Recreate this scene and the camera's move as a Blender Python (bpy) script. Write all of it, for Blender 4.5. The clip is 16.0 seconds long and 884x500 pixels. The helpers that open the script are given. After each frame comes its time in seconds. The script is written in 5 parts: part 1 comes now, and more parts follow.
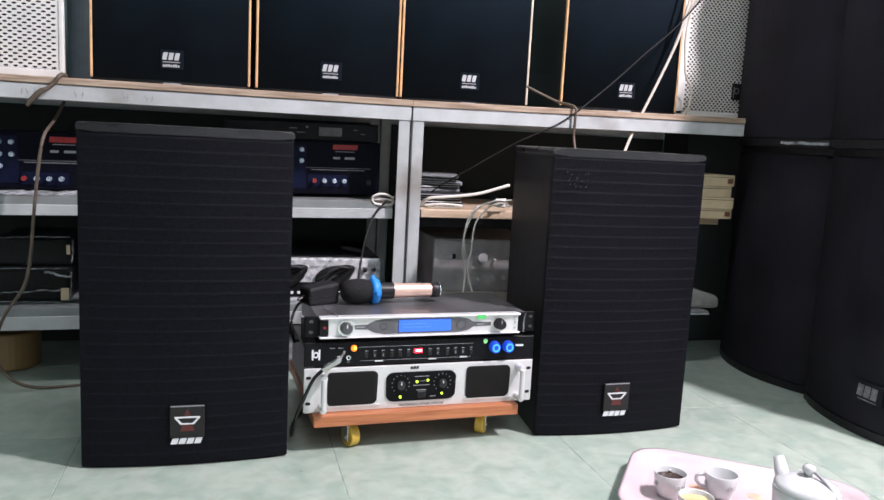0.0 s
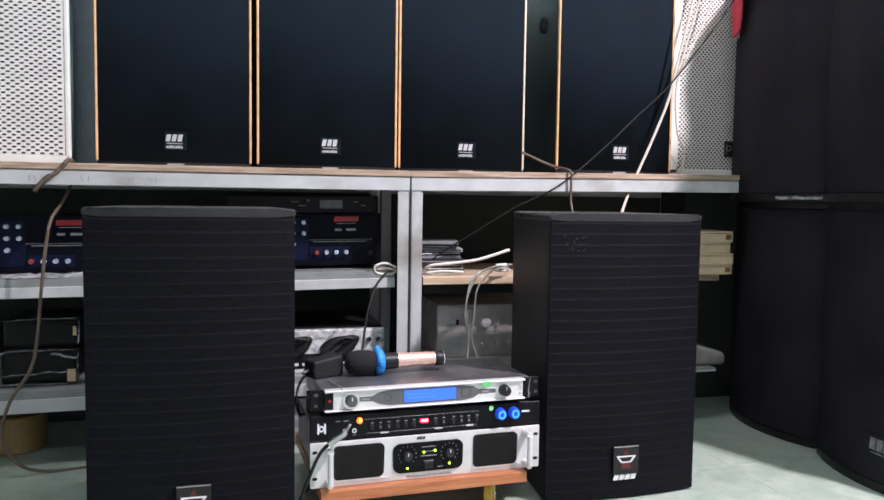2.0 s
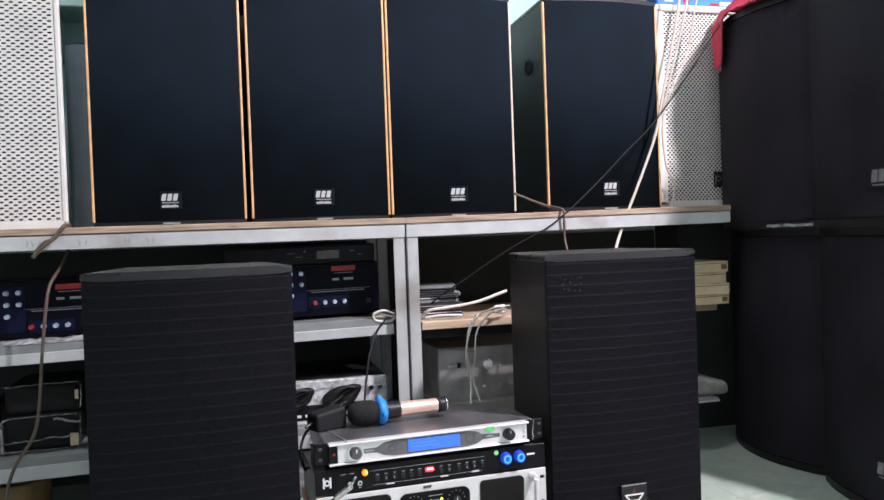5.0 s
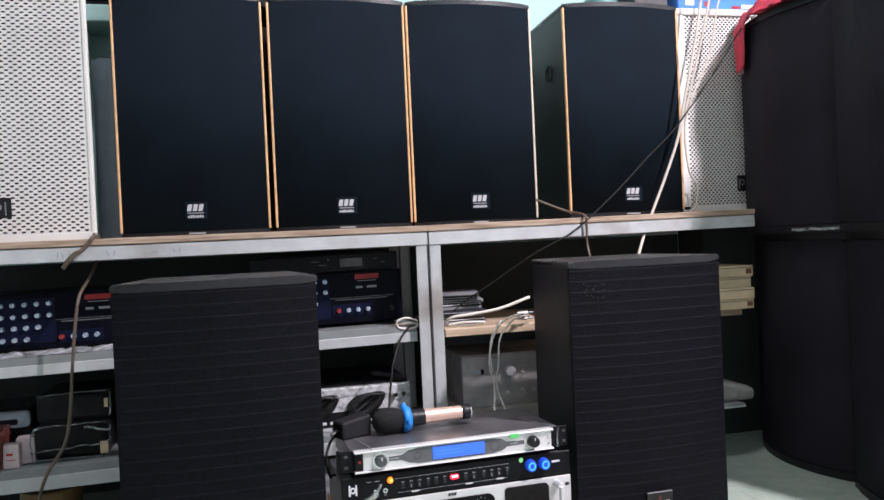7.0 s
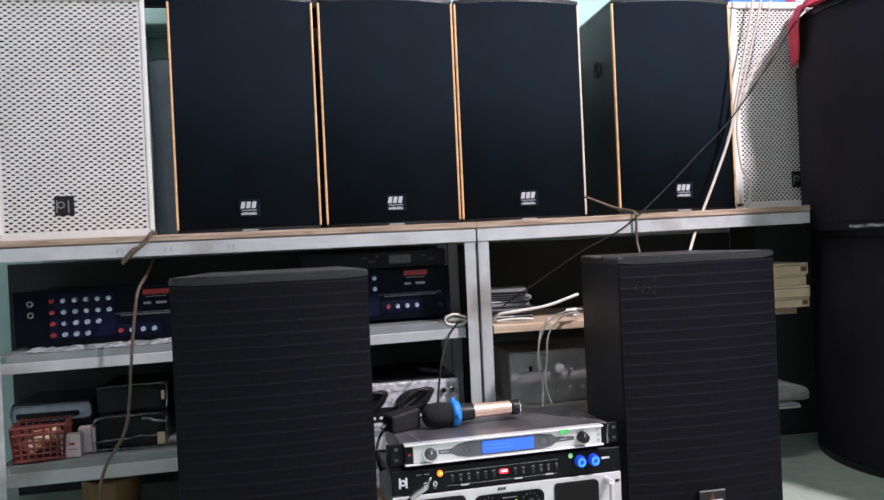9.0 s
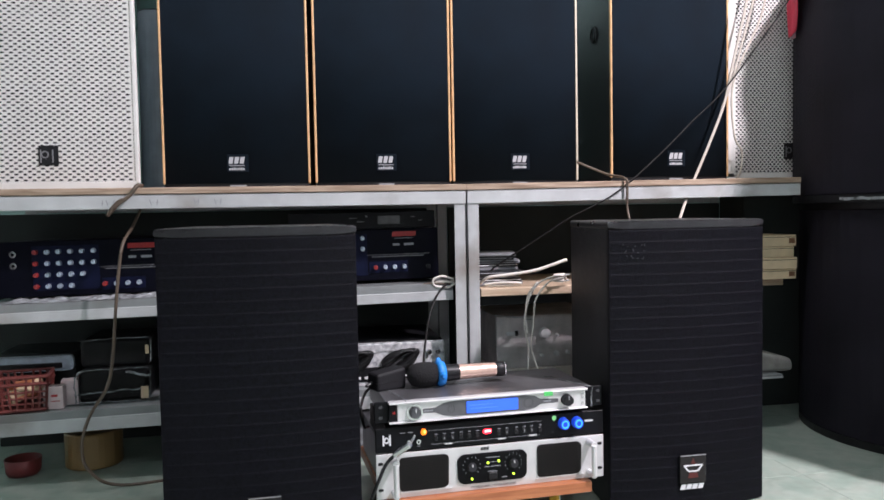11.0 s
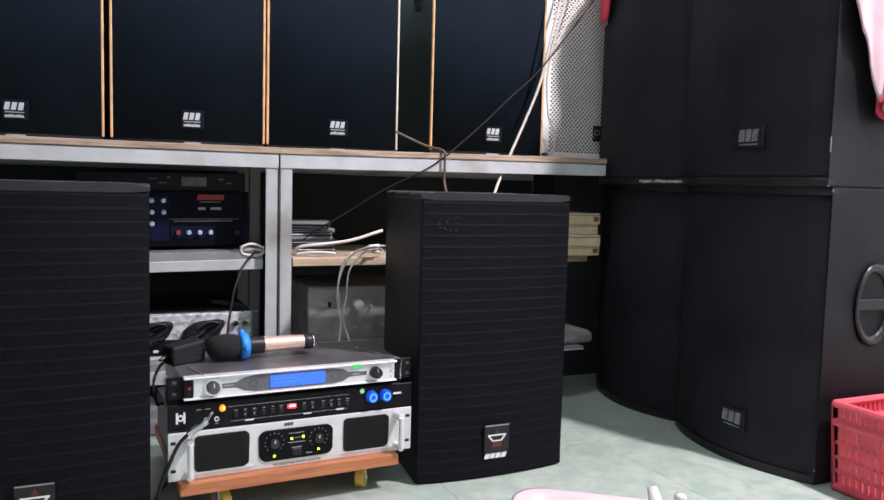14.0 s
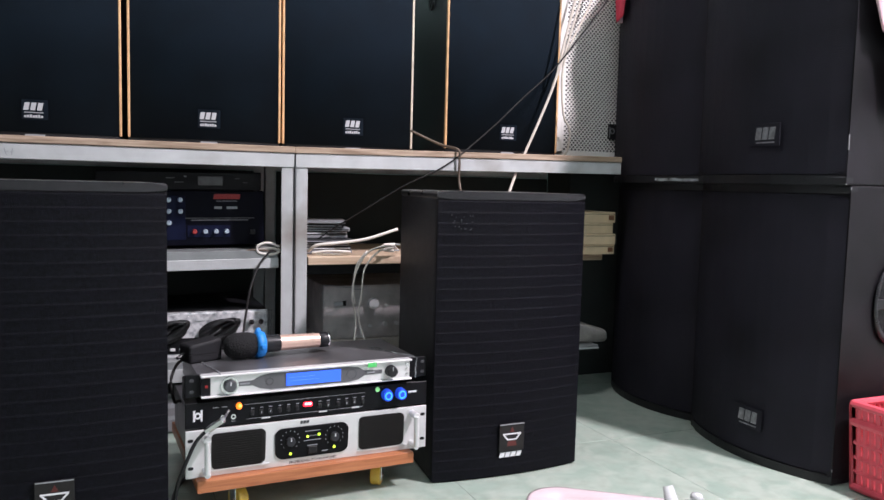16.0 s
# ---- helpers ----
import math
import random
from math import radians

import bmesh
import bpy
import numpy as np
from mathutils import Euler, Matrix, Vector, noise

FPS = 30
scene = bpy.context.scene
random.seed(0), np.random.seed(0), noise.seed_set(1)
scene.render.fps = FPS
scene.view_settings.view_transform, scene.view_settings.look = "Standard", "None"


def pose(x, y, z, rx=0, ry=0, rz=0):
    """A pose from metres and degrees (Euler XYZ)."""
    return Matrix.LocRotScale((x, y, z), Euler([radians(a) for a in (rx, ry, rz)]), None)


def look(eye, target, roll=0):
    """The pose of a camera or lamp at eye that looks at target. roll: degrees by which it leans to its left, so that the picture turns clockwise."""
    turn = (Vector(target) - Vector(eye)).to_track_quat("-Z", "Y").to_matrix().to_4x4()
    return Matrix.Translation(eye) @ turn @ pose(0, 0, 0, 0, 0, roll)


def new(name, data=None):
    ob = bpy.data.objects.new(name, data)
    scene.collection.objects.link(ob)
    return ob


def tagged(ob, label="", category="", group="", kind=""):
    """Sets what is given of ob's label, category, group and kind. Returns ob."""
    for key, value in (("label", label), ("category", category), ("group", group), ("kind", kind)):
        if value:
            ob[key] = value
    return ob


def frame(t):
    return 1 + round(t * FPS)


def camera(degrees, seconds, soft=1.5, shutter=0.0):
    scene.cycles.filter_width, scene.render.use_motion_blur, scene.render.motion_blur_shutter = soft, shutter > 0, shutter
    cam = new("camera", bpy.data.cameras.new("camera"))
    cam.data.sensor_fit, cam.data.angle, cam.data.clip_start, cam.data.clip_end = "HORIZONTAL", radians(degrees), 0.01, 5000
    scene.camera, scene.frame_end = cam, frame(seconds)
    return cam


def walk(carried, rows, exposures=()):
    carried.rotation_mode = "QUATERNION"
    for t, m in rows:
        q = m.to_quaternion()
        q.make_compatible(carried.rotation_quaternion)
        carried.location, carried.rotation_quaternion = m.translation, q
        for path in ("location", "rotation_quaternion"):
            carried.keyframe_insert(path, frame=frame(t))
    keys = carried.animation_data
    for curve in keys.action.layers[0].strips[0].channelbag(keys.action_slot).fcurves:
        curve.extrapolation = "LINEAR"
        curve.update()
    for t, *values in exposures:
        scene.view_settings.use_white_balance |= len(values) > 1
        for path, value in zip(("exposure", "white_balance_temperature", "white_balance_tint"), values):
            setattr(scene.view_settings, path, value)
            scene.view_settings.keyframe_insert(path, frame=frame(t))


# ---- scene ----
cam = camera(59.7, 16.0, shutter=0.5)
PATH = [
    (0, (0.081, 0.009, 0.617), (0.609, 1.917, 0.33), 3.0),
    (0.5, (0.085, 0.01, 0.616), (0.603, 1.919, 0.322), 2.9),
    (1, (0.081, 0.013, 0.622), (0.586, 1.928, 0.344), 2.1),
    (1.5, (0.081, 0.005, 0.634), (0.596, 1.927, 0.43), 1.2),
    (2, (0.086, -0.008, 0.636), (0.599, 1.921, 0.504), 0.8),
    (2.5, (0.086, -0.01, 0.645), (0.615, 1.915, 0.527), 0.5),
    (3, (0.086, -0.014, 0.652), (0.637, 1.905, 0.54), -0.3),
    (3.5, (0.088, -0.016, 0.652), (0.633, 1.906, 0.558), -0.8),
    (4, (0.092, -0.019, 0.66), (0.622, 1.908, 0.594), -1.6),
    (6.5, (0.084, -0.024, 0.66), (0.581, 1.913, 0.627), -2.2),
    (7, (0.085, -0.028, 0.668), (0.549, 1.917, 0.641), -2.6),
    (7.5, (0.08, -0.034, 0.665), (0.516, 1.918, 0.675), -3.0),
    (8, (0.076, -0.037, 0.668), (0.474, 1.923, 0.674), -3.1),
    (8.5, (0.075, -0.038, 0.661), (0.445, 1.928, 0.668), -3.0),
    (9, (0.073, -0.035, 0.655), (0.424, 1.934, 0.638), -2.6),
    (11.5, (0.073, -0.013, 0.627), (0.472, 1.94, 0.462), -0.2),
    (12, (0.085, 0.018, 0.618), (0.578, 1.939, 0.36), -0.2),
    (12.5, (0.102, 0.033, 0.61), (0.748, 1.91, 0.364), 0.5),
    (13, (0.121, 0.047, 0.609), (0.88, 1.878, 0.337), 0.2),
    (13.5, (0.121, 0.034, 0.619), (0.932, 1.851, 0.421), 1.2),
    (14, (0.113, 0.021, 0.622), (0.921, 1.843, 0.458), 1.5),
    (14.5, (0.112, 0.022, 0.62), (0.914, 1.847, 0.458), 1.4),
    (15, (0.112, 0.023, 0.622), (0.91, 1.85, 0.464), 1.4),
    (15.5, (0.109, 0.02, 0.622), (0.895, 1.852, 0.461), 1.4),
    (16, (0.11, 0.02, 0.623), (0.885, 1.856, 0.454), 1.4),
]
EXPOSURES = [(0.0, 0.42), (4.0, 0.38), (6.5, 0.30), (8.5, 0.20), (9.2, 0.20), (11.5, 0.25), (16.0, 0.24)]
walk(cam, [(t, look(eye, target, roll)) for t, eye, target, roll in PATH], EXPOSURES)

# ---- world and lights ----
world = bpy.data.worlds.new("world")
scene.world = world
world.use_nodes = True
world.node_tree.nodes["Background"].inputs[0].default_value = (0.88, 0.98, 1.0, 1)
world.node_tree.nodes["Background"].inputs[1].default_value = 0.08


def unseen_lamp(x, y, z, rz, watts, length=1.2, color=(1.0, 0.94, 1.02)):
    data = bpy.data.lights.new("unseen_light", "AREA")
    data.shape, data.size, data.size_y, data.energy = "RECTANGLE", length, 0.10, watts
    data.color = color
    ob = new("unseen_light", data)
    ob.matrix_world = pose(x, y, z, 0, 0, rz)
    return ob


unseen_lamp(1.86, 0.27, 2.55, 113, 122, 0.28, (1.0, 0.900, 0.990))
# Overhead fill out of view, added to reach the rack fronts and loose cables
unseen_lamp(0.40, 1.44, 2.75, 0, 14, 1.2)
# Cool fill added behind the camera to lift dark fronts and shadows
unseen_lamp(0.70, -1.30, 2.75, 0, 10, 1.2, (0.78, 1.0, 1.10))

# ---- materials ----


def shader(name, color, rough=0.5, metal=0.0, scale=40.0, vary=0.25, bump=0.1, fine=400.0, spec=0.5, coat=0.0, stain=0.0):
    """Principled material with coarse colour variation and fine relief."""
    m = bpy.data.materials.new(name)
    m.use_nodes = True
    nt = m.node_tree
    b = nt.nodes["Principled BSDF"]
    tc = nt.nodes.new("ShaderNodeTexCoord")
    n1 = nt.nodes.new("ShaderNodeTexNoise")
    n1.inputs["Scale"].default_value, n1.inputs["Detail"].default_value = scale, 6
    n2 = nt.nodes.new("ShaderNodeTexNoise")
    n2.inputs["Scale"].default_value, n2.inputs["Detail"].default_value = fine, 3
    nt.links.new(tc.outputs["Object"], n1.inputs["Vector"])
    nt.links.new(tc.outputs["Object"], n2.inputs["Vector"])
    ramp = nt.nodes.new("ShaderNodeValToRGB")
    lo = [max(0, c * (1 - vary)) for c in color]
    hi = [min(1, c * (1 + vary)) for c in color]
    ramp.color_ramp.elements[0].position, ramp.color_ramp.elements[1].position = 0.3, 0.7
    ramp.color_ramp.elements[0].color, ramp.color_ramp.elements[1].color = (*lo, 1), (*hi, 1)
    nt.links.new(n1.outputs["Fac"], ramp.inputs["Fac"])
    out = ramp.outputs["Color"]
    if stain:
        n3 = nt.nodes.new("ShaderNodeTexNoise")
        n3.inputs["Scale"].default_value, n3.inputs["Detail"].default_value = scale * 0.35, 8
        nt.links.new(tc.outputs["Object"], n3.inputs["Vector"])
        r3 = nt.nodes.new("ShaderNodeValToRGB")
        r3.color_ramp.elements[0].position, r3.color_ramp.elements[1].position = 0.55, 0.72
        r3.color_ramp.elements[0].color, r3.color_ramp.elements[1].color = (0, 0, 0, 1), (stain, stain, stain, 1)
        nt.links.new(n3.outputs["Fac"], r3.inputs["Fac"])
        mix = nt.nodes.new("ShaderNodeMixRGB")
        mix.inputs["Color2"].default_value = (0.16, 0.11, 0.07, 1)
        nt.links.new(r3.outputs["Color"], mix.inputs["Fac"])
        nt.links.new(out, mix.inputs["Color1"])
        out = mix.outputs["Color"]
    nt.links.new(out, b.inputs["Base Color"])
    mr = nt.nodes.new("ShaderNodeMapRange")
    mr.inputs["To Min"].default_value, mr.inputs["To Max"].default_value = max(0.03, rough - 0.12), min(1, rough + 0.12)
    nt.links.new(n1.outputs["Fac"], mr.inputs["Value"])
    nt.links.new(mr.outputs["Result"], b.inputs["Roughness"])
    b.inputs["Metallic"].default_value = metal
    b.inputs["Specular IOR Level"].default_value = spec
    b.inputs["Coat Weight"].default_value = coat
    if bump:
        bp = nt.nodes.new("ShaderNodeBump")
        bp.inputs["Strength"].default_value, bp.inputs["Distance"].default_value = bump, 0.002
        nt.links.new(n2.outputs["Fac"], bp.inputs["Height"])
        nt.links.new(bp.outputs["Normal"], b.inputs["Normal"])
    return m


def glow(name, color, strength):
    m = bpy.data.materials.new(name)
    m.use_nodes = True
    b = m.node_tree.nodes["Principled BSDF"]
    b.inputs["Base Color"].default_value = (*color, 1)
    b.inputs["Emission Color"].default_value = (*color, 1)
    b.inputs["Emission Strength"].default_value = strength
    return m


def wood(name, c1, c2, rough=0.45, axis=0, scale=14.0):
    """Grain stretched along one axis."""
    m = bpy.data.materials.new(name)
    m.use_nodes = True
    nt = m.node_tree
    b = nt.nodes["Principled BSDF"]
    tc = nt.nodes.new("ShaderNodeTexCoord")
    mp = nt.nodes.new("ShaderNodeMapping")
    s = [9.0, 9.0, 9.0]
    s[axis] = 0.6
    mp.inputs["Scale"].default_value = s
    n = nt.nodes.new("ShaderNodeTexNoise")
    n.inputs["Scale"].default_value, n.inputs["Detail"].default_value, n.inputs["Distortion"].default_value = scale, 7, 0.6
    r = nt.nodes.new("ShaderNodeValToRGB")
    r.color_ramp.elements[0].position, r.color_ramp.elements[1].position = 0.32, 0.68
    r.color_ramp.elements[0].color, r.color_ramp.elements[1].color = (*c1, 1), (*c2, 1)
    bp = nt.nodes.new("ShaderNodeBump")
    bp.inputs["Strength"].default_value, bp.inputs["Distance"].default_value = 0.2, 0.001
    nt.links.new(tc.outputs["Object"], mp.inputs["Vector"])
    nt.links.new(mp.outputs["Vector"], n.inputs["Vector"])
    nt.links.new(n.outputs["Fac"], r.inputs["Fac"])
    nt.links.new(r.outputs["Color"], b.inputs["Base Color"])
    nt.links.new(n.outputs["Fac"], bp.inputs["Height"])
    nt.links.new(bp.outputs["Normal"], b.inputs["Normal"])
    b.inputs["Roughness"].default_value = rough
    return m


def tile_material():
    """Pale green marbled ceramic, each tile a little different."""
    m = bpy.data.materials.new("floor_tile")
    m.use_nodes = True
    nt = m.node_tree
    b = nt.nodes["Principled BSDF"]
    tc = nt.nodes.new("ShaderNodeTexCoord")
    info = nt.nodes.new("ShaderNodeObjectInfo")
    add = nt.nodes.new("ShaderNodeVectorMath")
    add.operation = "MULTIPLY_ADD"
    add.inputs[1].default_value = (1, 1, 1)
    sc = nt.nodes.new("ShaderNodeVectorMath")
    sc.operation = "SCALE"
    sc.inputs["Scale"].default_value = 30.0
    nt.links.new(info.outputs["Random"], sc.inputs[0])
    nt.links.new(tc.outputs["Object"], add.inputs[0])
    nt.links.new(sc.outputs["Vector"], add.inputs[2])
    n1 = nt.nodes.new("ShaderNodeTexNoise")
    n1.inputs["Scale"].default_value, n1.inputs["Detail"].default_value, n1.inputs["Distortion"].default_value = 15, 9, 0.8
    n2 = nt.nodes.new("ShaderNodeTexNoise")
    n2.inputs["Scale"].default_value, n2.inputs["Detail"].default_value = 34, 9
    nt.links.new(add.outputs["Vector"], n1.inputs["Vector"])
    nt.links.new(add.outputs["Vector"], n2.inputs["Vector"])
    r = nt.nodes.new("ShaderNodeValToRGB")
    r.color_ramp.elements[0].position, r.color_ramp.elements[1].position = 0.35, 0.62
    r.color_ramp.elements[0].color, r.color_ramp.elements[1].color = (0.303, 0.388, 0.328, 1), (0.398, 0.462, 0.398, 1)
    nt.links.new(n1.outputs["Fac"], r.inputs["Fac"])
    r2 = nt.nodes.new("ShaderNodeValToRGB")
    r2.color_ramp.elements[0].position, r2.color_ramp.elements[1].position = 0.34, 0.55
    r2.color_ramp.elements[0].color, r2.color_ramp.elements[1].color = (0.70, 0.68, 0.66, 1), (1, 1, 1, 1)
    nt.links.new(n2.outputs["Fac"], r2.inputs["Fac"])
    mix = nt.nodes.new("ShaderNodeMixRGB")
    mix.blend_type = "MULTIPLY"
    mix.inputs["Fac"].default_value = 0.38
    nt.links.new(r.outputs["Color"], mix.inputs["Color1"])
    nt.links.new(r2.outputs["Color"], mix.inputs["Color2"])
    nt.links.new(mix.outputs["Color"], b.inputs["Base Color"])
    mr = nt.nodes.new("ShaderNodeMapRange")
    mr.inputs["To Min"].default_value, mr.inputs["To Max"].default_value = 0.22, 0.45
    nt.links.new(n2.outputs["Fac"], mr.inputs["Value"])
    nt.links.new(mr.outputs["Result"], b.inputs["Roughness"])
    return m


TILE = tile_material()
GROUT = shader("grout", (0.28, 0.335, 0.295), 0.9, vary=0.4)
WALL = shader("teal_wall_paint", (0.50, 0.74, 0.70), 0.6, scale=3, vary=0.1, bump=0.25, fine=90, stain=0.15)
CEIL = shader("ceiling_paint", (0.70, 0.72, 0.73), 0.8, scale=3, vary=0.06)
GRILLE = shader("black_mesh_grille", (0.0042, 0.0043, 0.0070), 0.45, vary=0.5, scale=160, bump=0.6, fine=900, spec=0.1)
CABINET = shader("black_textured_paint", (0.0105, 0.0100, 0.0130), 0.42, vary=0.35, scale=60, bump=0.5, fine=700, spec=0.3)
CABINET_WORN = shader("scuffed_black_paint", (0.0105, 0.0098, 0.0120), 0.40, vary=0.6, scale=7, bump=0.4, fine=500, spec=0.16)
LACQUER = shader("worn_black_lacquer", (0.013, 0.013, 0.015), 0.30, vary=0.4, scale=30, bump=0.06, fine=300)
# Cabinet black made greyer to stand for light catching the top edge
TOPCAP = shader("lit_top_lacquer", (0.028, 0.030, 0.033), 0.3, vary=0.3, scale=25, bump=0.1)
SUBCLOTH = shader("black_speaker_foam", (0.0150, 0.0140, 0.0205), 0.6, vary=0.4, scale=5, bump=0.5, fine=600, spec=0.16)
CLOTH = shader("navy_black_grille_cloth", (0.0050, 0.0098, 0.0158), 0.9, vary=0.22, scale=9, bump=0.3, fine=1200, spec=0.12)
GOLD = shader("gold_edge_trim", (0.80, 0.49, 0.25), 0.35, 0.2, vary=0.15, scale=30, bump=0.05)
CREAM = shader("cream_edge_trim", (0.75, 0.66, 0.52), 0.4, 0.1, vary=0.12, scale=30, bump=0.05)
WHITE = shader("white_speaker_paint", (0.78, 0.77, 0.74), 0.45, vary=0.05, scale=15, bump=0.08, stain=0.12)
HOLLOW = shader("dark_foam", (0.02, 0.022, 0.025), 0.95, vary=0.3)
BACKSHEET = shader("dark_green_hardboard", (0.016, 0.022, 0.021), 0.8, vary=0.3, scale=12)
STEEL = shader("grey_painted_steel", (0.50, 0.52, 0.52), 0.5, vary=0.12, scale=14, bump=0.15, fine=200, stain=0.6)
# Same grey steel, darkened to stand for the dimness under the rack top
STEEL_SHADED = shader("shaded_grey_steel", (0.24, 0.26, 0.26), 0.5, vary=0.15, scale=14, bump=0.15, fine=200, stain=0.5)
PLY = wood("plywood_edge", (0.50, 0.36, 0.24), (0.72, 0.57, 0.42), 0.65)
PLY_OLD = wood("grimy_plywood_edge", (0.26, 0.18, 0.12), (0.52, 0.40, 0.30), 0.7)
BOARD = wood("orange_varnished_wood", (0.34, 0.11, 0.045), (0.52, 0.20, 0.085), 0.4)
SILVER = shader("silver_panel", (0.72, 0.72, 0.72), 0.38, 0.35, vary=0.06, scale=30, bump=0.05)
DARKMETAL = shader("dark_grey_metal", (0.10, 0.10, 0.11), 0.35, 0.7, vary=0.2, scale=30)
TOPMETAL = shader("dusty_grey_metal", (0.17, 0.17, 0.18), 0.34, 0.6, vary=0.3, scale=18, stain=0.1)
BLACKPANEL = shader("black_anodised_panel", (0.006, 0.0064, 0.008), 0.42, 0.1, vary=0.3, spec=0.16)
BLACKPLASTIC = shader("black_plastic", (0.010, 0.010, 0.012), 0.4, vary=0.2, spec=0.35)
GREYPLASTIC = shader("grey_plastic", (0.22, 0.22, 0.23), 0.4, vary=0.1)
PRINT = shader("white_print", (0.75, 0.76, 0.78), 0.6, vary=0.03, bump=0)
PRINT_SOFT = shader("soft_white_print", (0.50, 0.51, 0.53), 0.6, vary=0.05, bump=0)
PRINT_DIM = shader("grey_print", (0.32, 0.33, 0.35), 0.6, vary=0.05, bump=0)
MAROON = shader("maroon_print", (0.10, 0.018, 0.015), 0.5, vary=0.1, bump=0)
SCRATCH = shader("grey_scratch", (0.06, 0.062, 0.07), 0.6, vary=0.2, bump=0)
SUBMARK = shader("dull_grey_print", (0.17, 0.17, 0.18), 0.6, vary=0.5, scale=90, bump=0)
DARK_PRINT = shader("dark_print", (0.04, 0.04, 0.045), 0.5, vary=0.05, bump=0)
RED_PRINT = shader("red_print", (0.36, 0.015, 0.015), 0.5, vary=0.1, bump=0)
YELLOW = shader("yellow_polyurethane", (0.55, 0.36, 0.05), 0.4, vary=0.15, scale=60, stain=0.2)
CHROME = shader("chrome", (0.75, 0.75, 0.76), 0.18, 1.0, vary=0.05, bump=0)


# ---- building helpers ----
def thing(name, m, label, category, group="", kind=""):
    ob = new(name)
    ob.empty_display_size = 0.05
    ob.matrix_world = m
    return tagged(ob, label, category, group, kind)


def part(name, bm, material, parent=None, label="", smooth=False):
    bmesh.ops.recalc_face_normals(bm, faces=bm.faces)
    me = bpy.data.meshes.new(name)
    bm.to_mesh(me)
    bm.free()
    me.materials.append(material)
    if smooth:
        for p in me.polygons:
            p.use_smooth = True
    ob = new(name, me)
    if parent is not None:
        ob.parent = parent
    if label:
        tagged(ob, label)
    return ob


def rbox(x0, x1, y0, y1, z0, z1, r=0.002, seg=2, bm=None):
    b = bmesh.new()
    bmesh.ops.create_cube(b, size=1, matrix=Matrix.LocRotScale(((x0 + x1) / 2, (y0 + y1) / 2, (z0 + z1) / 2), None, (x1 - x0, y1 - y0, z1 - z0)))
    if r > 0:
        bmesh.ops.bevel(b, geom=b.edges[:], offset=r, segments=seg, profile=0.5, affect="EDGES")
    return join(bm, b)


def join(bm, b):
    """Adds b to bm."""
    if bm is None:
        return b
    tmp = bpy.data.meshes.new("tmp")
    b.to_mesh(tmp)
    b.free()
    bm.from_mesh(tmp)
    bpy.data.meshes.remove(tmp)
    return bm


def prism(poly, z0, z1, r=0.0, seg=2, bm=None, m=None):
    """Upright prism over a plan outline."""
    b = bmesh.new()
    lo = [b.verts.new((x, y, z0)) for x, y in poly]
    hi = [b.verts.new((x, y, z1)) for x, y in poly]
    n = len(poly)
    b.faces.new(lo[::-1])
    b.faces.new(hi)
    for i in range(n):
        b.faces.new((lo[i], lo[(i + 1) % n], hi[(i + 1) % n], hi[i]))
    if r > 0:
        flat = [e for e in b.edges if abs(e.verts[0].co.z - e.verts[1].co.z) < 1e-6]
        bmesh.ops.bevel(b, geom=flat, offset=r, segments=seg, profile=0.5, affect="EDGES")
    if m is not None:
        b.transform(m)
    return join(bm, b)


def rod(p, q, r, r2=None, seg=16, bm=None, bevel=0.0):
    """Cylinder or cone from p to q."""
    p, q = Vector(p), Vector(q)
    b = bmesh.new()
    bmesh.ops.create_cone(b, cap_ends=True, segments=seg, radius1=r, radius2=r if r2 is None else r2, depth=(q - p).length)
    if bevel > 0:
        rim = [e for e in b.edges if len(e.link_faces) == 2 and max(len(f.verts) for f in e.link_faces) > 4]
        bmesh.ops.bevel(b, geom=rim, offset=bevel, segments=2, profile=0.5, affect="EDGES")
    b.transform(Matrix.Translation((p + q) / 2) @ (q - p).to_track_quat("Z", "Y").to_matrix().to_4x4())
    return join(bm, b)


def ring(c, axis, r_in, r_out, h, seg=24, bm=None):
    """Flat washer with its axis along a direction."""
    b = bmesh.new()
    loops = []
    for rr, z in ((r_in, 0), (r_out, 0), (r_out, h), (r_in, h)):
        loops.append([b.verts.new((rr * math.cos(2 * math.pi * i / seg), rr * math.sin(2 * math.pi * i / seg), z)) for i in range(seg)])
    for k in range(4):
        a, c2 = loops[k], loops[(k + 1) % 4]
        for i in range(seg):
            b.faces.new((a[i], a[(i + 1) % seg], c2[(i + 1) % seg], c2[i]))
    b.transform(Matrix.Translation(c) @ Vector(axis).to_track_quat("Z", "Y").to_matrix().to_4x4())
    return join(bm, b)


def lathe(profile, seg=28, bm=None, m=None):
    """Turned shape from (radius, height) pairs."""
    b = bmesh.new()
    rows = []
    for r, z in profile:
        rows.append([b.verts.new((max(r, 1e-4) * math.cos(2 * math.pi * i / seg), max(r, 1e-4) * math.sin(2 * math.pi * i / seg), z)) for i in range(seg)])
    for a, c in zip(rows, rows[1:]):
        for i in range(seg):
            b.faces.new((a[i], a[(i + 1) % seg], c[(i + 1) % seg], c[i]))
    if m is not None:
        b.transform(m)
    return join(bm, b)


